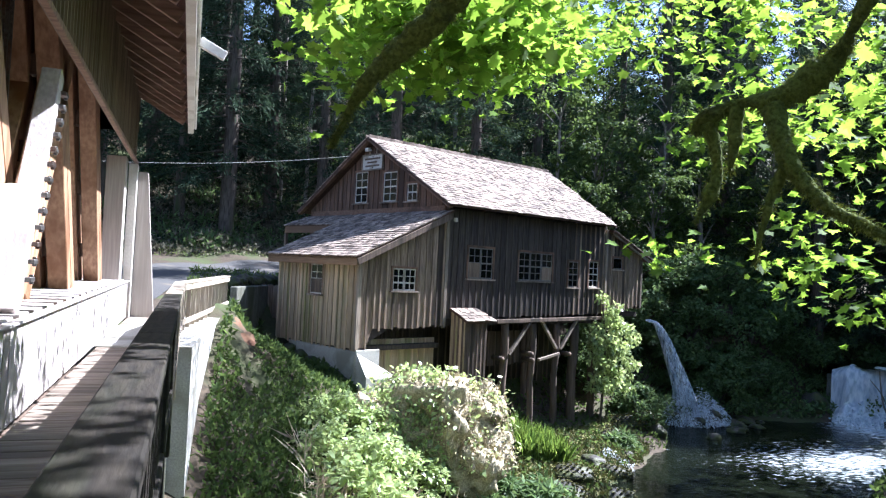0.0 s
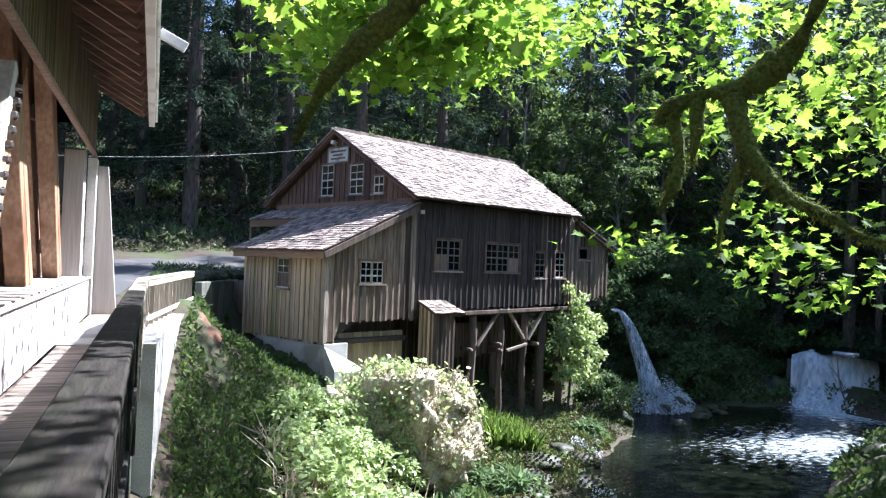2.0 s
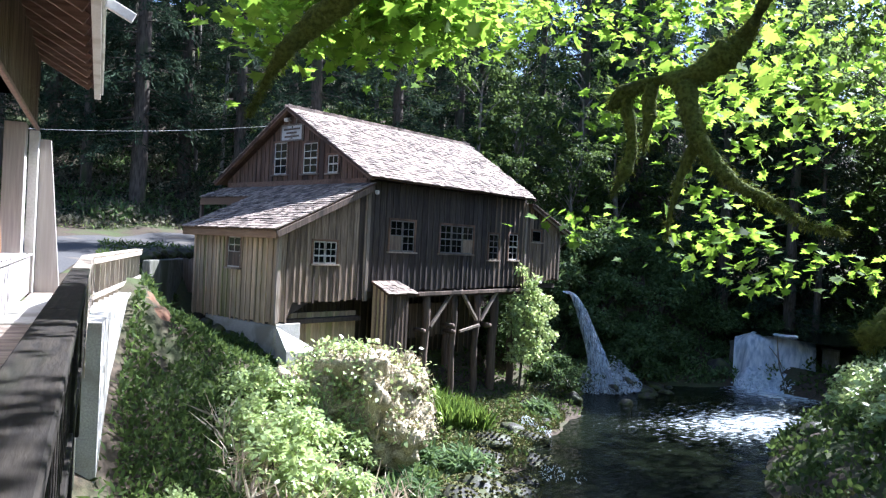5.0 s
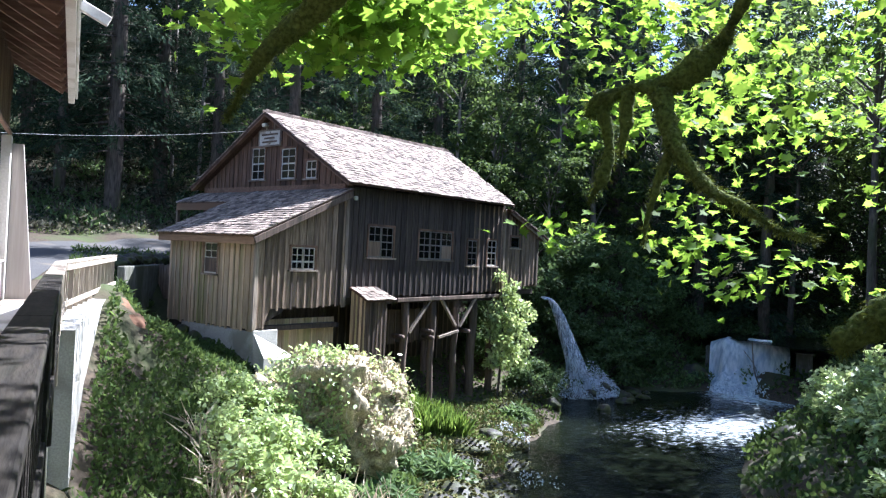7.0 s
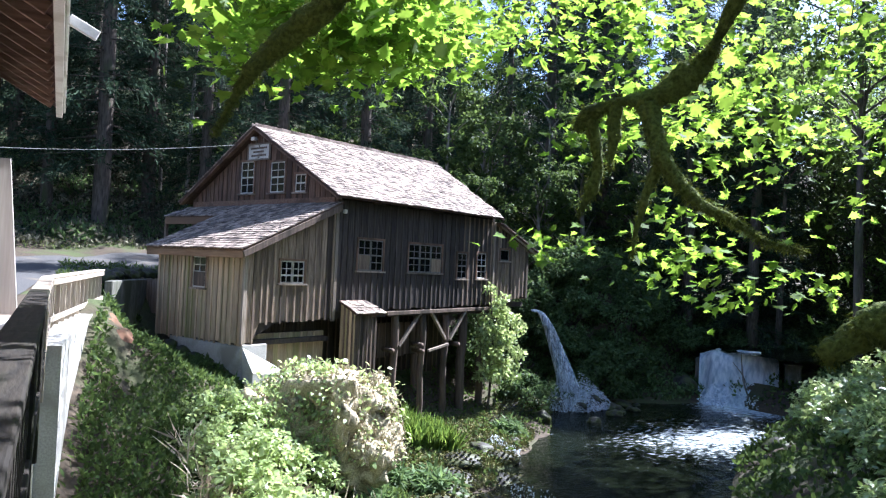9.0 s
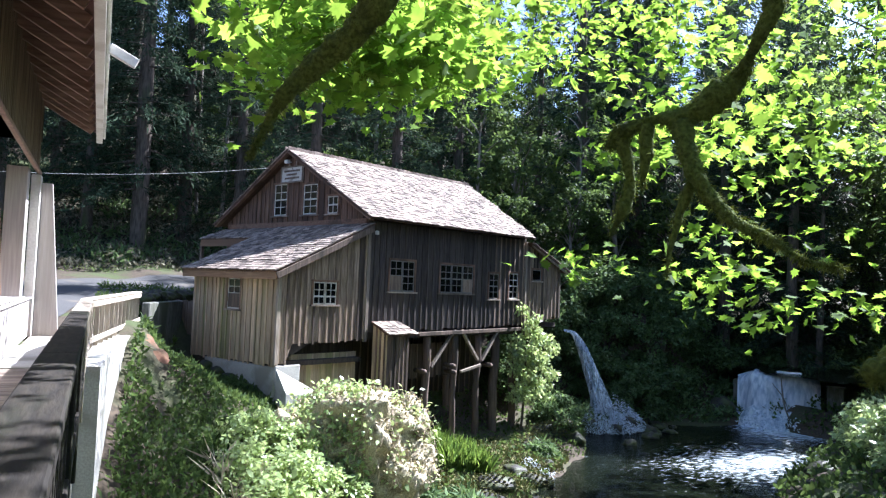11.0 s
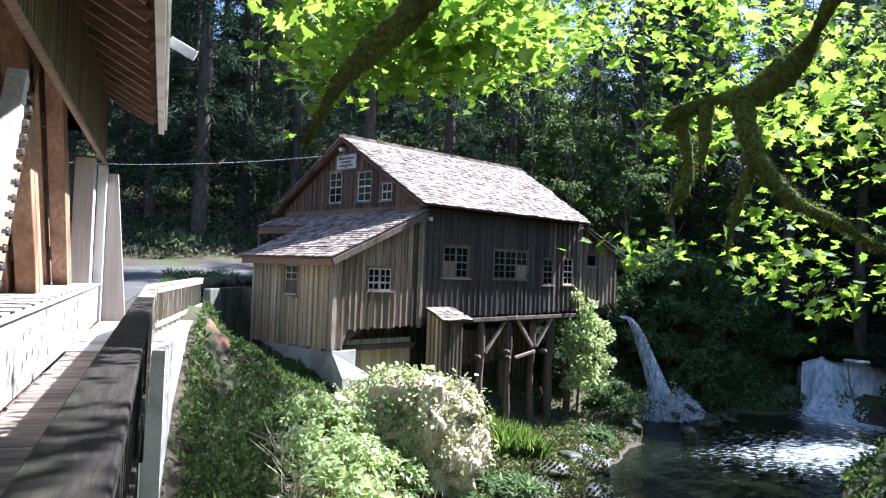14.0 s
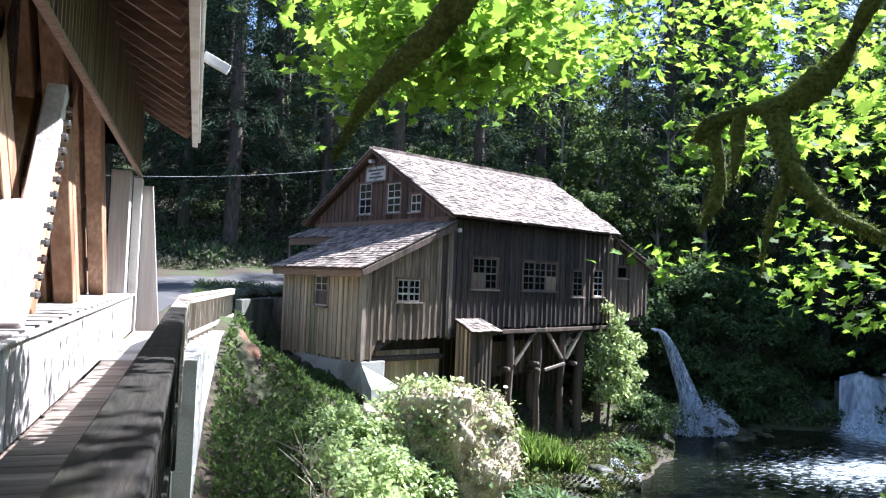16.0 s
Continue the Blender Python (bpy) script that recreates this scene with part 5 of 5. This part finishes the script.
scatter("shore_moss", DIAMOND, 30000, (7.0, 18), (12, 28), 0.11, M_MOSSBRIGHT, "yellow-green moss over the stones along the water", "moss", lambda x, y, z: z < -3.4 and not in_mill(x, y), 0.0, 0.6, 0, 0.6, 0.15)
scatter("shore_weeds", OVAL, 6000, (6, 24), (12, 32), 0.16, M_LEAF, "dark leafy weeds along the water's edge", "undergrowth", lambda x, y, z: z < -3.0 and creek_side(x, y)[1] > 0, 0.02, 0.7, 0, 0.5, 0.3)

# climbing vine on the mill's rear post
vine = thing("climbing_vine", "sunlit leafy vine climbing the mill's corner post", "vine", m=MILL @ pose(12.75, -0.35, 0))
C = [(0.5 * math.sin(k * 1.3), 0.2 * math.cos(k * 2.1), 0.75 - 0.42 * k) for k in range(10)] + [(0.8 + 0.3 * math.sin(k), 0.2, -0.3 - 0.45 * k) for k in range(7)] + [(-0.6, 0, -1.0 - 0.3 * k) for k in range(4)]
C += [(0.3 + 0.5 * math.sin(k * 2.2), -0.3, -0.2 - 0.35 * k) for k in range(9)] + [(1.6 + 0.5 * math.sin(k * 1.9), -0.1, -0.6 - 0.4 * k) for k in range(9)]
P, U = clumps(g, C, [0.33] * len(C), 85)
link("foliage", leaves("foliage", OVAL, P, U * 0.5 - (0, 0, 0.3), 0.2, g, 0.5, 0.2), M_BUSH, vine)
p, r = spline([(0, 0.1, -5), (0.1, 0, -2), (-0.1, 0.1, 0.6)], [0.06, 0.05, 0.02], 6)
link("stem", tubes_mesh("stem", [tube(p, r, 6)]), M_BARK, vine)


# ---------------------------------------------------------------- forest
def conifer(seed, h, label):
    g = np.random.default_rng(seed)
    ob = thing("fir_tree", label, "tree", "forest firs")
    p, r = spline([(0, 0, -1), (0.1, 0, h * 0.3), (0, 0.15, h * 0.7), (0, 0, h)], [0.42, 0.34, 0.2, 0.03], 5)
    link("trunk", tubes_mesh("trunk", [tube(p, r, 9, 0.25, seed)]), M_BARK, ob)
    P, U, limbs = [], [], []
    z = h * 0.1
    while z < h:
        L = (0.32 + 0.68 * (1 - z / h)) * h * 0.17 * g.uniform(0.5, 1.1)
        a = g.uniform(0, 6.28)
        d = np.array((math.cos(a), math.sin(a), 0))
        m = int(30 + 70 * L / 4)
        t = g.uniform(0.2, 1, m)[:, None]
        c = np.array((0, 0, z)) + d * L * t + np.array((0, 0, -0.35 * L)) * t ** 2
        P.append(c + g.normal(0, 0.16, (m, 3)))
        U.append(np.tile(d * 0.7 + (0, 0, -0.35), (m, 1)) + g.normal(0, 0.35, (m, 3)))
        if z < h * 0.5:
            limbs.append(tube([(0, 0, z), tuple(np.array((0, 0, z)) + d * L * 0.6 + (0, 0, -0.12 * L))], [0.05, 0.015], 4))
        z += g.uniform(0.08, 0.2)
    tagged(link("limb_rest", tubes_mesh("limb_rest", limbs), M_BARK, ob), kind="stuff")
    link("needles", leaves("needles", FROND * (0.75, 1, 1), np.concatenate(P), np.concatenate(U), 0.4, g, 0.35, 0.1), M_FIR, ob)
    return ob


def broadleaf(seed, h, wide, n, per, size, material, bark, label, group, low=0.3, shape=OVAL):
    g = np.random.default_rng(seed)
    ob = thing("broadleaf_tree", label, "tree", group)
    limbs, C, R = [], [], []
    top = (g.uniform(-0.6, 0.6), g.uniform(-0.6, 0.6), h * 0.8)
    p, r = spline([(0, 0, -1), (top[0] * 0.6, top[1] * 0.3, h * 0.35), top], [0.24, 0.18, 0.05], 6)
    limbs.append(tube(p, r, 8, 0.2, seed))
    for k in range(n):
        a, e = g.uniform(0, 6.28), g.uniform(low, 1.0)
        w = wide * math.sqrt(max(0.05, 1 - ((e - 0.62) / 0.45) ** 2)) * g.uniform(0.45, 1.05)
        c = (w * math.cos(a), w * math.sin(a), h * e)
        C.append(c)
        R.append(g.uniform(0.5, 1.05) * wide * 0.28)
        if k % 3 == 0:
            zb = max(h * 0.18, c[2] - 0.5 * w - 0.8)
            q, rr2 = spline([(top[0] * zb / h, top[1] * zb / h, zb), (c[0] * 0.5, c[1] * 0.5, (zb + c[2]) / 2 + 0.3), c], [0.07, 0.045, 0.012], 4)
            limbs.append(tube(q, rr2, 5))
    link("trunk", tubes_mesh("trunk", limbs), bark, ob)
    P, U = clumps(g, C, R, per, 0.55)
    link("crown", leaves("crown", shape, P, U * (0.6, 0.6, 0.15), size, g, 0.35, 0.2, 0.6), material, ob)
    return ob


firs = [conifer(s, h, "tall dark fir with drooping branches in the shaded forest") for s, h in ((41, 26), (42, 30), (43, 23))]
dark = [broadleaf(s, h, w, 60, 75, 0.34, M_LEAF, M_PALEBARK, "slender dark-leaved tree on the wooded hillside", "forest broadleaves", 0.12) for s, h, w in ((51, 15, 3.6), (52, 18, 3.2), (53, 11, 3.4))]
ft = random.Random(8)
used = [False] * 6
spots = []
for k in range(1200):
    x, y = ft.uniform(-34, 78), ft.uniform(45, 98)
    az = math.degrees(math.atan2(x, y))
    if not -24 < az < 68 or creek_side(x, y)[0] < 9 or (y - 36) * 0.93 - (x - 5) * 0.12 < 13:
        continue
    if all((x - a) ** 2 + (y - b) ** 2 > (3.0 + 0.03 * y) ** 2 for a, b, _ in spots):
        spots.append((x, y, k))
    if len(spots) >= 125:
        break
for x, y, k in spots:
    i = ft.choice((0, 1, 2, 0, 1, 2, 0, 1, 4) if x < 14 else (0, 1, 2, 0, 1, 2, 3, 4, 5))
    src = (firs + dark)[i]
    ob = src if not used[i] else copy_thing(src, pose(0, 0, 0))
    used[i] = True
    put(ob, x, y, -0.2, ft.uniform(0.8, 1.2), ft.uniform(0, 360))
for x, y, i, s in ((13, 42.5, 5, 0.8), (17, 41.5, 5, 0.7), (21, 40, 4, 0.8), (25, 41, 5, 1.0), (29, 40, 4, 0.8), (33, 41, 5, 1.0), (37.5, 40, 3, 0.9), (42, 38, 4, 1.0), (46, 36, 5, 1.0), (22, 38, 5, 0.6), (27.5, 38.5, 5, 0.7)):
    put(copy_thing((firs + dark)[i], pose(0, 0, 0)), x, y, -0.2, s, ft.uniform(0, 360))

for x, y, i, s in ((10.5, 39.5, 1, 0.9), (16, 41, 0, 1.0), (38.8, 31.3, 0, 0.95), (41.5, 34.8, 1, 0.9), (36.2, 34.4, 2, 1.0), (38, 36.5, 1, 0.9), (43, 33.5, 0, 1.0), (48, 38, 1, 1.0), (36, 43, 2, 1.2),
                   (53, 21, 0, 1.1)):
    put(copy_thing(firs[i], pose(0, 0, 0)), x, y, -0.2, s, ft.uniform(0, 360))
# the wood closes in behind the bridge and round the far side of the creek
for k in range(46):
    a = radians(ft.uniform(75, 335))
    D = ft.uniform(24, 48)
    x, y = D * math.sin(a) - 3, D * math.cos(a)
    if creek_side(x, y)[0] < 7 or (abs(x + 4.8) < 7 and y < 0):
        continue
    put(copy_thing((firs + dark)[k % 6], pose(0, 0, 0)), x, y, -0.2, ft.uniform(0.85, 1.15), ft.uniform(0, 360))

for k, (x, y, lean) in enumerate(((7.6, 53.0, 0.4), (8.6, 54.5, 0.9), (9.3, 54.0, 1.2), (6.2, 56.0, -0.3))):
    alder = thing("alder", "slender pale-barked alder among the dark firs", "tree", "slender alders")
    link("trunk", tubes_mesh("trunk", [tube(*spline([(0, 0, -1), (lean * 0.3, 0, 9), (lean, 0, 17), (lean * 1.3, 0.3, 24)], [0.15, 0.12, 0.09, 0.03], 5), 8, 0.2, k)]), M_PALEBARK, alder)
    g2 = np.random.default_rng(90 + k)
    P, U = clumps(g2, [(lean * 1.1 + g2.normal(0, 1.0), g2.normal(0, 1.0), g2.uniform(16, 24)) for _ in range(16)], [0.7] * 16, 40)
    link("crown", leaves("crown", OVAL, P, U, 0.26, g2, 0.5, 0.2), M_LEAF, alder)
    put(alder, x, y)
put(copy_thing(firs[1], pose(0, 0, 0)), 2.1, 51.0, -0.2, 1.3, 70)

# crowns added high up, set to shade the shore and the waterfall
tall = broadleaf(71, 21, 5.2, 70, 120, 0.3, M_FARMAPLE, M_BARK, "tall far-bank maple with a high crown added to shade the creek", "far bank maples", 0.7)
put(tall, 32.0, 20.2, -0.2, 1.0)
for x, y, sc, rz in ((40, 30.5, 0.95, 100), (44.5, 35, 1.05, 200)):
    put(copy_thing(tall, pose(0, 0, 0)), x, y, -0.2, sc, rz)

# bright maples on the far bank
maples = [broadleaf(s, h, w, 90, 170, 0.21, M_FARMAPLE, M_BARK, "bright backlit maple on the far creek bank", "far bank maples", 0.1) for s, h, w in ((61, 13, 4.6), (62, 16, 5.0))]
first = [True, True]
for x, y, i, s, rz in ((44, 9, 0, 1.0, 0), (31, 8.5, 1, 0.9, 40), (38.5, 15.5, 1, 1.05, 90), (49, 21, 0, 1.2, 200), (36, 12, 1, 1.1, 150), (51, 11, 1, 1.3, 10), (50, 25, 1, 1.35, 77), (54, 18, 0, 1.5, 130), (49, 31, 1, 1.2, 260), (58, 29, 1, 1.4, 15), (46.5, 13, 0, 1.4, 95), (60, 20, 1, 1.5, 190), (52, 30, 0, 1.4, 300), (24.5, 7.0, 0, 0.8, 120)):
    ob = maples[i] if first[i] else copy_thing(maples[i], pose(0, 0, 0))
    first[i] = False
    put(ob, x, y, -0.2, s, rz)
for x, y, i, s in ((50, 24, 1, 1.0), (56, 34, 0, 1.0), (60, 26, 1, 1.1), (44, 13, 0, 0.9), (66, 40, 2, 1.2), (54, 16, 2, 1.1), (70, 30, 0, 1.2), (62, 48, 1, 1.1), (58, 40, 2, 1.1), (64, 33, 1, 1.2), (68, 22, 2, 1.2), (72, 46, 0, 1.3), (76, 36, 1, 1.3), (61, 17, 0, 1.1), (66, 28, 0, 1.2), (57, 45, 1, 1.2), (74, 24, 1, 1.3), (52, 43, 0, 1.1), (45, 50, 1, 1.3), (40, 47, 0, 1.3), (47, 45, 1, 1.2), (36, 50, 1, 1.3), (54, 51, 1, 1.3), (60, 38, 1, 1.3), (43, 55, 1, 1.4), (50, 34, 2, 1.1)):
    put(copy_thing(firs[i], pose(0, 0, 0)), x, y, -0.2, s, 50 * x)

# ---------------------------------------------------------------- the near maple, mossy limbs over the walkway rail
maple = thing("bigleaf_maple", "bigleaf maple with moss-covered limbs and backlit yellow-green leaves", "tree")


def limb(name, pts, radii, fur=900, sides=14, material=M_MOSS):
    p, r = spline(pts, radii, 7)
    ob = link(name, tubes_mesh(name, [tube(p, r, sides, 0.45, len(pts))]), material, maple)
    if fur:
        g = np.random.default_rng(len(pts) * 7 + fur)
        co = np.array([v.co for v in ob.data.vertices])
        nn = np.array([v.normal for v in ob.data.vertices])
        k = g.integers(0, len(co), fur)
        link("moss_fringe", leaves("moss_fringe", FROND * (0.45, 1, 1), co[k] - nn[k] * 0.01 + g.normal(0, 0.012, (fur, 3)), nn[k] * 0.7 - (0, 0, 0.5), 0.04, g, 0.35), M_MOSS, ob)
    return ob


limb("trunk", [(6.2, -1.2, -4.6), (6.0, -1.0, -1.0), (5.7, -0.7, 2.2), (5.2, -0.2, 5.0), (4.8, 0.5, 8.5)], [0.55, 0.45, 0.4, 0.32, 0.15], 0, 16, M_BARK)
limb("limb", [(5.2, -0.1, 4.6), (3.4, 1.8, 5.2), (2.0, 3.6, 4.2), (1.58, 4.32, 3.5), (1.45, 4.58, 3.27), (1.26, 4.84, 3.08), (1.1, 4.98, 2.88), (1.02, 5.1, 2.72), (0.96, 5.2, 2.56), (0.93, 5.27, 2.47)],
     [0.2, 0.15, 0.12, 0.11, 0.095, 0.08, 0.058, 0.028, 0.016, 0.006], 4500)
limb("limb", [(5.4, -0.4, 3.4), (4.6, 1.6, 4.2), (3.85, 3.1, 3.75), (3.8, 3.25, 3.44), (3.8, 3.42, 3.2), (3.81, 3.52, 3.09), (3.74, 3.62, 2.97), (3.59, 3.77, 2.83), (3.48, 3.99, 2.83), (3.37, 4.2, 2.76), (3.32, 4.26, 2.66)],
     [0.2, 0.16, 0.07, 0.06, 0.028, 0.06, 0.105, 0.08, 0.03, 0.065, 0.03], 6000)
limb("limb", [(3.57, 3.79, 2.78), (3.54, 3.67, 2.5), (3.55, 3.52, 2.26), (3.6, 3.32, 2.07), (3.73, 3.18, 1.97), (3.84, 3.04, 1.85), (4.0, 2.9, 1.8)], [0.075, 0.06, 0.05, 0.036, 0.026, 0.014, 0.006], 4000)
limb("limb", [(3.38, 4.19, 2.72), (3.44, 4.16, 2.43), (3.41, 4.19, 2.21), (3.35, 4.24, 2.04)], [0.05, 0.035, 0.05, 0.01], 700)
limb("limb", [(3.46, 4.02, 2.84), (3.46, 4.02, 2.58), (3.44, 4.03, 2.36)], [0.05, 0.045, 0.01], 500)
limb("limb", [(3.56, 3.65, 2.38), (3.5, 3.71, 2.16), (3.45, 3.75, 1.89), (3.44, 3.76, 1.72)], [0.045, 0.035, 0.015, 0.004], 400)
limb("limb", [(5.0, 0.2, 1.9), (4.2, 1.2, 1.75), (3.5, 1.95, 1.47), (3.39, 2.13, 1.36), (3.3, 2.27, 1.24)], [0.2, 0.14, 0.1, 0.085, 0.05], 1200)
limb("limb", [(3.6, 1.85, 1.4), (3.55, 2.0, 1.2), (3.57, 2.03, 1.02)], [0.07, 0.06, 0.02], 500)

# its leaves hang in sprays; the highest clumps are added out of view for shade
cl = np.random.default_rng(77)
C, twigs = [], []
while len(C) < 360:
    az, D = cl.uniform(3, 70), cl.uniform(5.9, 21)
    if az < 14 and D > 7.8:
        continue
    el = cl.uniform(4, 42)
    low = ramp(az, (3, 20.5), (7, 19), (9, 16.5), (12, 15), (14, 14.5), (16, 17), (19, 17.5), (22.5, 16.2), (24.5, 18), (26, 20), (27.5, 17), (29.3, 15), (31, 18.5), (34, 17.5),
               (36, 14), (40, 11.5), (46, 10), (52, 9), (60, 8))
    a = radians(az)
    c = Vector((D * math.sin(a), D * math.cos(a), 1.6 + D * math.tan(radians(el))))
    if az > 30 and D < 8.5 and cl.random() < 0.75:
        continue
    if el < low + 1.0 * noise.noise(c * 0.8) or c.z > 5.6 + 0.2 * D or (D > 16 and not 10 < az < 24):
        continue
    if noise.noise(c * 0.6 + Vector((3, 1, 7))) < -0.02 or (24 < az < 36 and cl.random() < 0.4) or (az > 36 and cl.random() < 0.72):
        continue
    if min(math.hypot(c.x - 1.3, c.y - 4.8), 9) < 0.4 and c.z < 3.6:
        continue
    if az < 34 and el > 23 and cl.random() < 0.85:
        continue
    # the crown is open where the sun reaches the bridge's side
    if abs(c.x - (c.z - 0.5) * 0.849 + 1.4) < 0.8 and 7 < c.y - (c.z - 0.5) * 0.185 < 20 and cl.random() < 0.8:
        continue
    C.append(c)
while len(C) < 460:
    a, D, el = radians(cl.uniform(10, 25)), cl.uniform(5.6, 8.5), cl.uniform(15, 22.5)
    c = Vector((D * math.sin(a), D * math.cos(a), 1.6 + D * math.tan(radians(el))))
    if noise.noise(c * 0.9) > -0.1:
        C.append(c)
# unseen clumps overhead, added to shade the near rail
while len(C) < 510:
    c = Vector((cl.uniform(1.6, 6.0), cl.uniform(-3, 4.4), cl.uniform(4.8, 8.5)))
    if c.z - 1.6 > 0.5 * math.hypot(c.x, c.y):
        C.append(c)
while len(C) < 560:
    c = Vector((cl.uniform(2.0, 5.4), cl.uniform(-0.5, 4.6), cl.uniform(4.8, 8.0)))
    if c.z - 1.6 > 0.5 * math.hypot(c.x, c.y):
        C.append(c)
while len(C) < 580:
    az, D, el = cl.uniform(44, 66), cl.uniform(9, 14), cl.uniform(-2, 10)
    a = radians(az)
    c = Vector((D * math.sin(a), D * math.cos(a), 1.6 + D * math.tan(radians(el))))
    if noise.noise(c * 0.5) > 0.0:
        C.append(c)
for az0, az1, e0, e1, n in ((35.5, 39, 2.0, 3.0, 2), (44.5, 48.5, -0.6, 2.4, 4), (37, 41, 9, 11, 2)):
    for k in range(n):
        a, D, el = radians(cl.uniform(az0, az1)), cl.uniform(8, 10), cl.uniform(e0, e1)
        C.append(Vector((D * math.sin(a), D * math.cos(a), 1.6 + D * math.tan(radians(el)))))
# unseen leaf clumps far from the trunk, added to keep sun off the bank
for k in range(210):
    C.append(Vector((cl.uniform(13.4, 16.8), cl.uniform(16.8, 23.2), cl.uniform(12.9, 14.6))))
P, U = [], []
for c in C:
    n = cl.integers(14, 28)
    p = np.array(c) + cl.normal(0, 1, (n, 3)) * (0.36, 0.36, 0.14)
    P.append(p)
    U.append(cl.normal(0, 0.8, (n, 3)) * (1, 1, 0.25) + (0, 0, -0.3))
link("crown", leaves("crown", MAPLE, np.concatenate(P), np.concatenate(U), 0.16, cl, 0.25, 0.1, 0.62), M_MAPLE, maple)
limbs = []
for k in range(0, 360, 4):
    c = C[k]
    q, r = spline([c + Vector((0.5 * math.sin(k), 0.5 * math.cos(k), 1.1)), c + Vector((0.15, 0.1, 0.5)), c - Vector((0, 0, 0.1))], [0.012, 0.009, 0.004], 4)
    limbs.append(tube(q, r, 5))
tagged(link("twig_rest", tubes_mesh("twig_rest", limbs), M_BARK, maple), kind="stuff")

# ---------------------------------------------------------------- small things by the lane
fence = thing("plank_fence", "short weathered plank fence beside the shed", "fence")
for k in range(10):
    p = MILL @ Vector((0.25, 5.25 + 0.2 * k, 0))
    bm = boxes(((-0.012, 0.005, -0.6), (0.012, 0.185, 0.62 + 0.02 * math.sin(k * 2.3))), bev=0.004)
    part("fence_board", bm, M_BOARD, fence, m=pose(p.x, p.y, 0.1, 0, 0, 23.2))
p = MILL @ Vector((0.28, 5.2, 0.45))
part("fence_rail", boxes(((0, 0, -0.05), (0.05, 2.1, 0.05)), bev=0.005), M_TIMBER, fence, m=pose(p.x, p.y, 0.55, 0, 0, 23.2))
for k in range(16):
    x, y = 1.6 + 0.34 * k * 0.55, 27.6 + 0.34 * k * 0.8
    rock(x, y, 0.72 + 0.05 * (k % 3), 0.34, 0.3, 0.26, "dark stone of the low roadside wall", "roadside stones")
bm = bmesh.new()
beam(bm, (1.42, 25.25, -0.1), (2.75, 28.3, -0.1), 0.25, 1.6, 0.03)
tagged(part("retaining_wall", bm, M_DARKCONCRETE), "low grey concrete retaining wall beside the lane", "wall")
wire = thing("overhead_wire", "thin grey overhead cable to the mill gable", "cable")
a, b = Vector((-6, 29.5, 4.95)), MILL @ Vector((3.5, 5.4, 6.05))
pts = [a.lerp(b, t / 20) - Vector((0, 0, 0.3 * 4 * (t / 20) * (1 - t / 20))) for t in range(21)]
link("cable", tubes_mesh("cable", [tube(pts, [0.009] * 21, 5)]), M_CONCRETE, wire)


# ---------------------------------------------------------------- shingles, last
shingle_roof(mill, "shed_roof", (-0.4, -0.38, 1.88), (-0.4, 5.15, 1.88), (1, 0, 0.45), 4.4, 300)
shingle_roof(mill, "porch_roof", (2.5, 5.2, 3.17), (2.5, 9.0, 3.17), (1, 0, 0.45), 1.25, 0)
shingle_roof(mill, "main_roof", (3.22, -0.5, 3.86), (13.1, -0.5, 3.86), (0, 1, 0.571), 5.64, 300, skew=1.1)
shingle_roof(mill, "back_roof", (3.22, 9.3, 3.86), (13.1, 9.3, 3.86), (0, -1, 0.571), 5.64, 0, skew=1.1)
shingle_roof(mill, "lean_to_roof", (16.3, -0.35, 2.5), (16.3, 6.1, 2.5), (-1, 0, 0.37), 3.4, 0)
shingle_roof(mill, "shaft_house_roof", (3.88, -0.95, -0.12), (5.18, -0.95, -0.12), (0, 1, 0.45), 1.0, 0)
for sy in (-1, 1):
    for k in range(26):
        x = 3.2 + 0.42 * k
        bm = bmesh.new()
        beam(bm, (x, 4.4 + 0.1 * sy, 6.64 + 0.02 * rngm.random()), (x + 0.44, 4.4 + 0.1 * sy, 6.63), 0.025, 0.2, 0.004)
        part("ridge_shingle", bm, M_SHINGLE, mill)
part("porch_fascia", boxes(((2.44, 5.2, 2.86), (2.49, 9.0, 3.13)), bev=0.006), M_FASCIA, mill, "orange-brown porch fascia")
for y in (5.7, 9.0):
    part("porch_post", boxes(((2.5, y, -0.2), (2.62, y + 0.12, 2.9)), bev=0.008), M_TIMBER, mill)
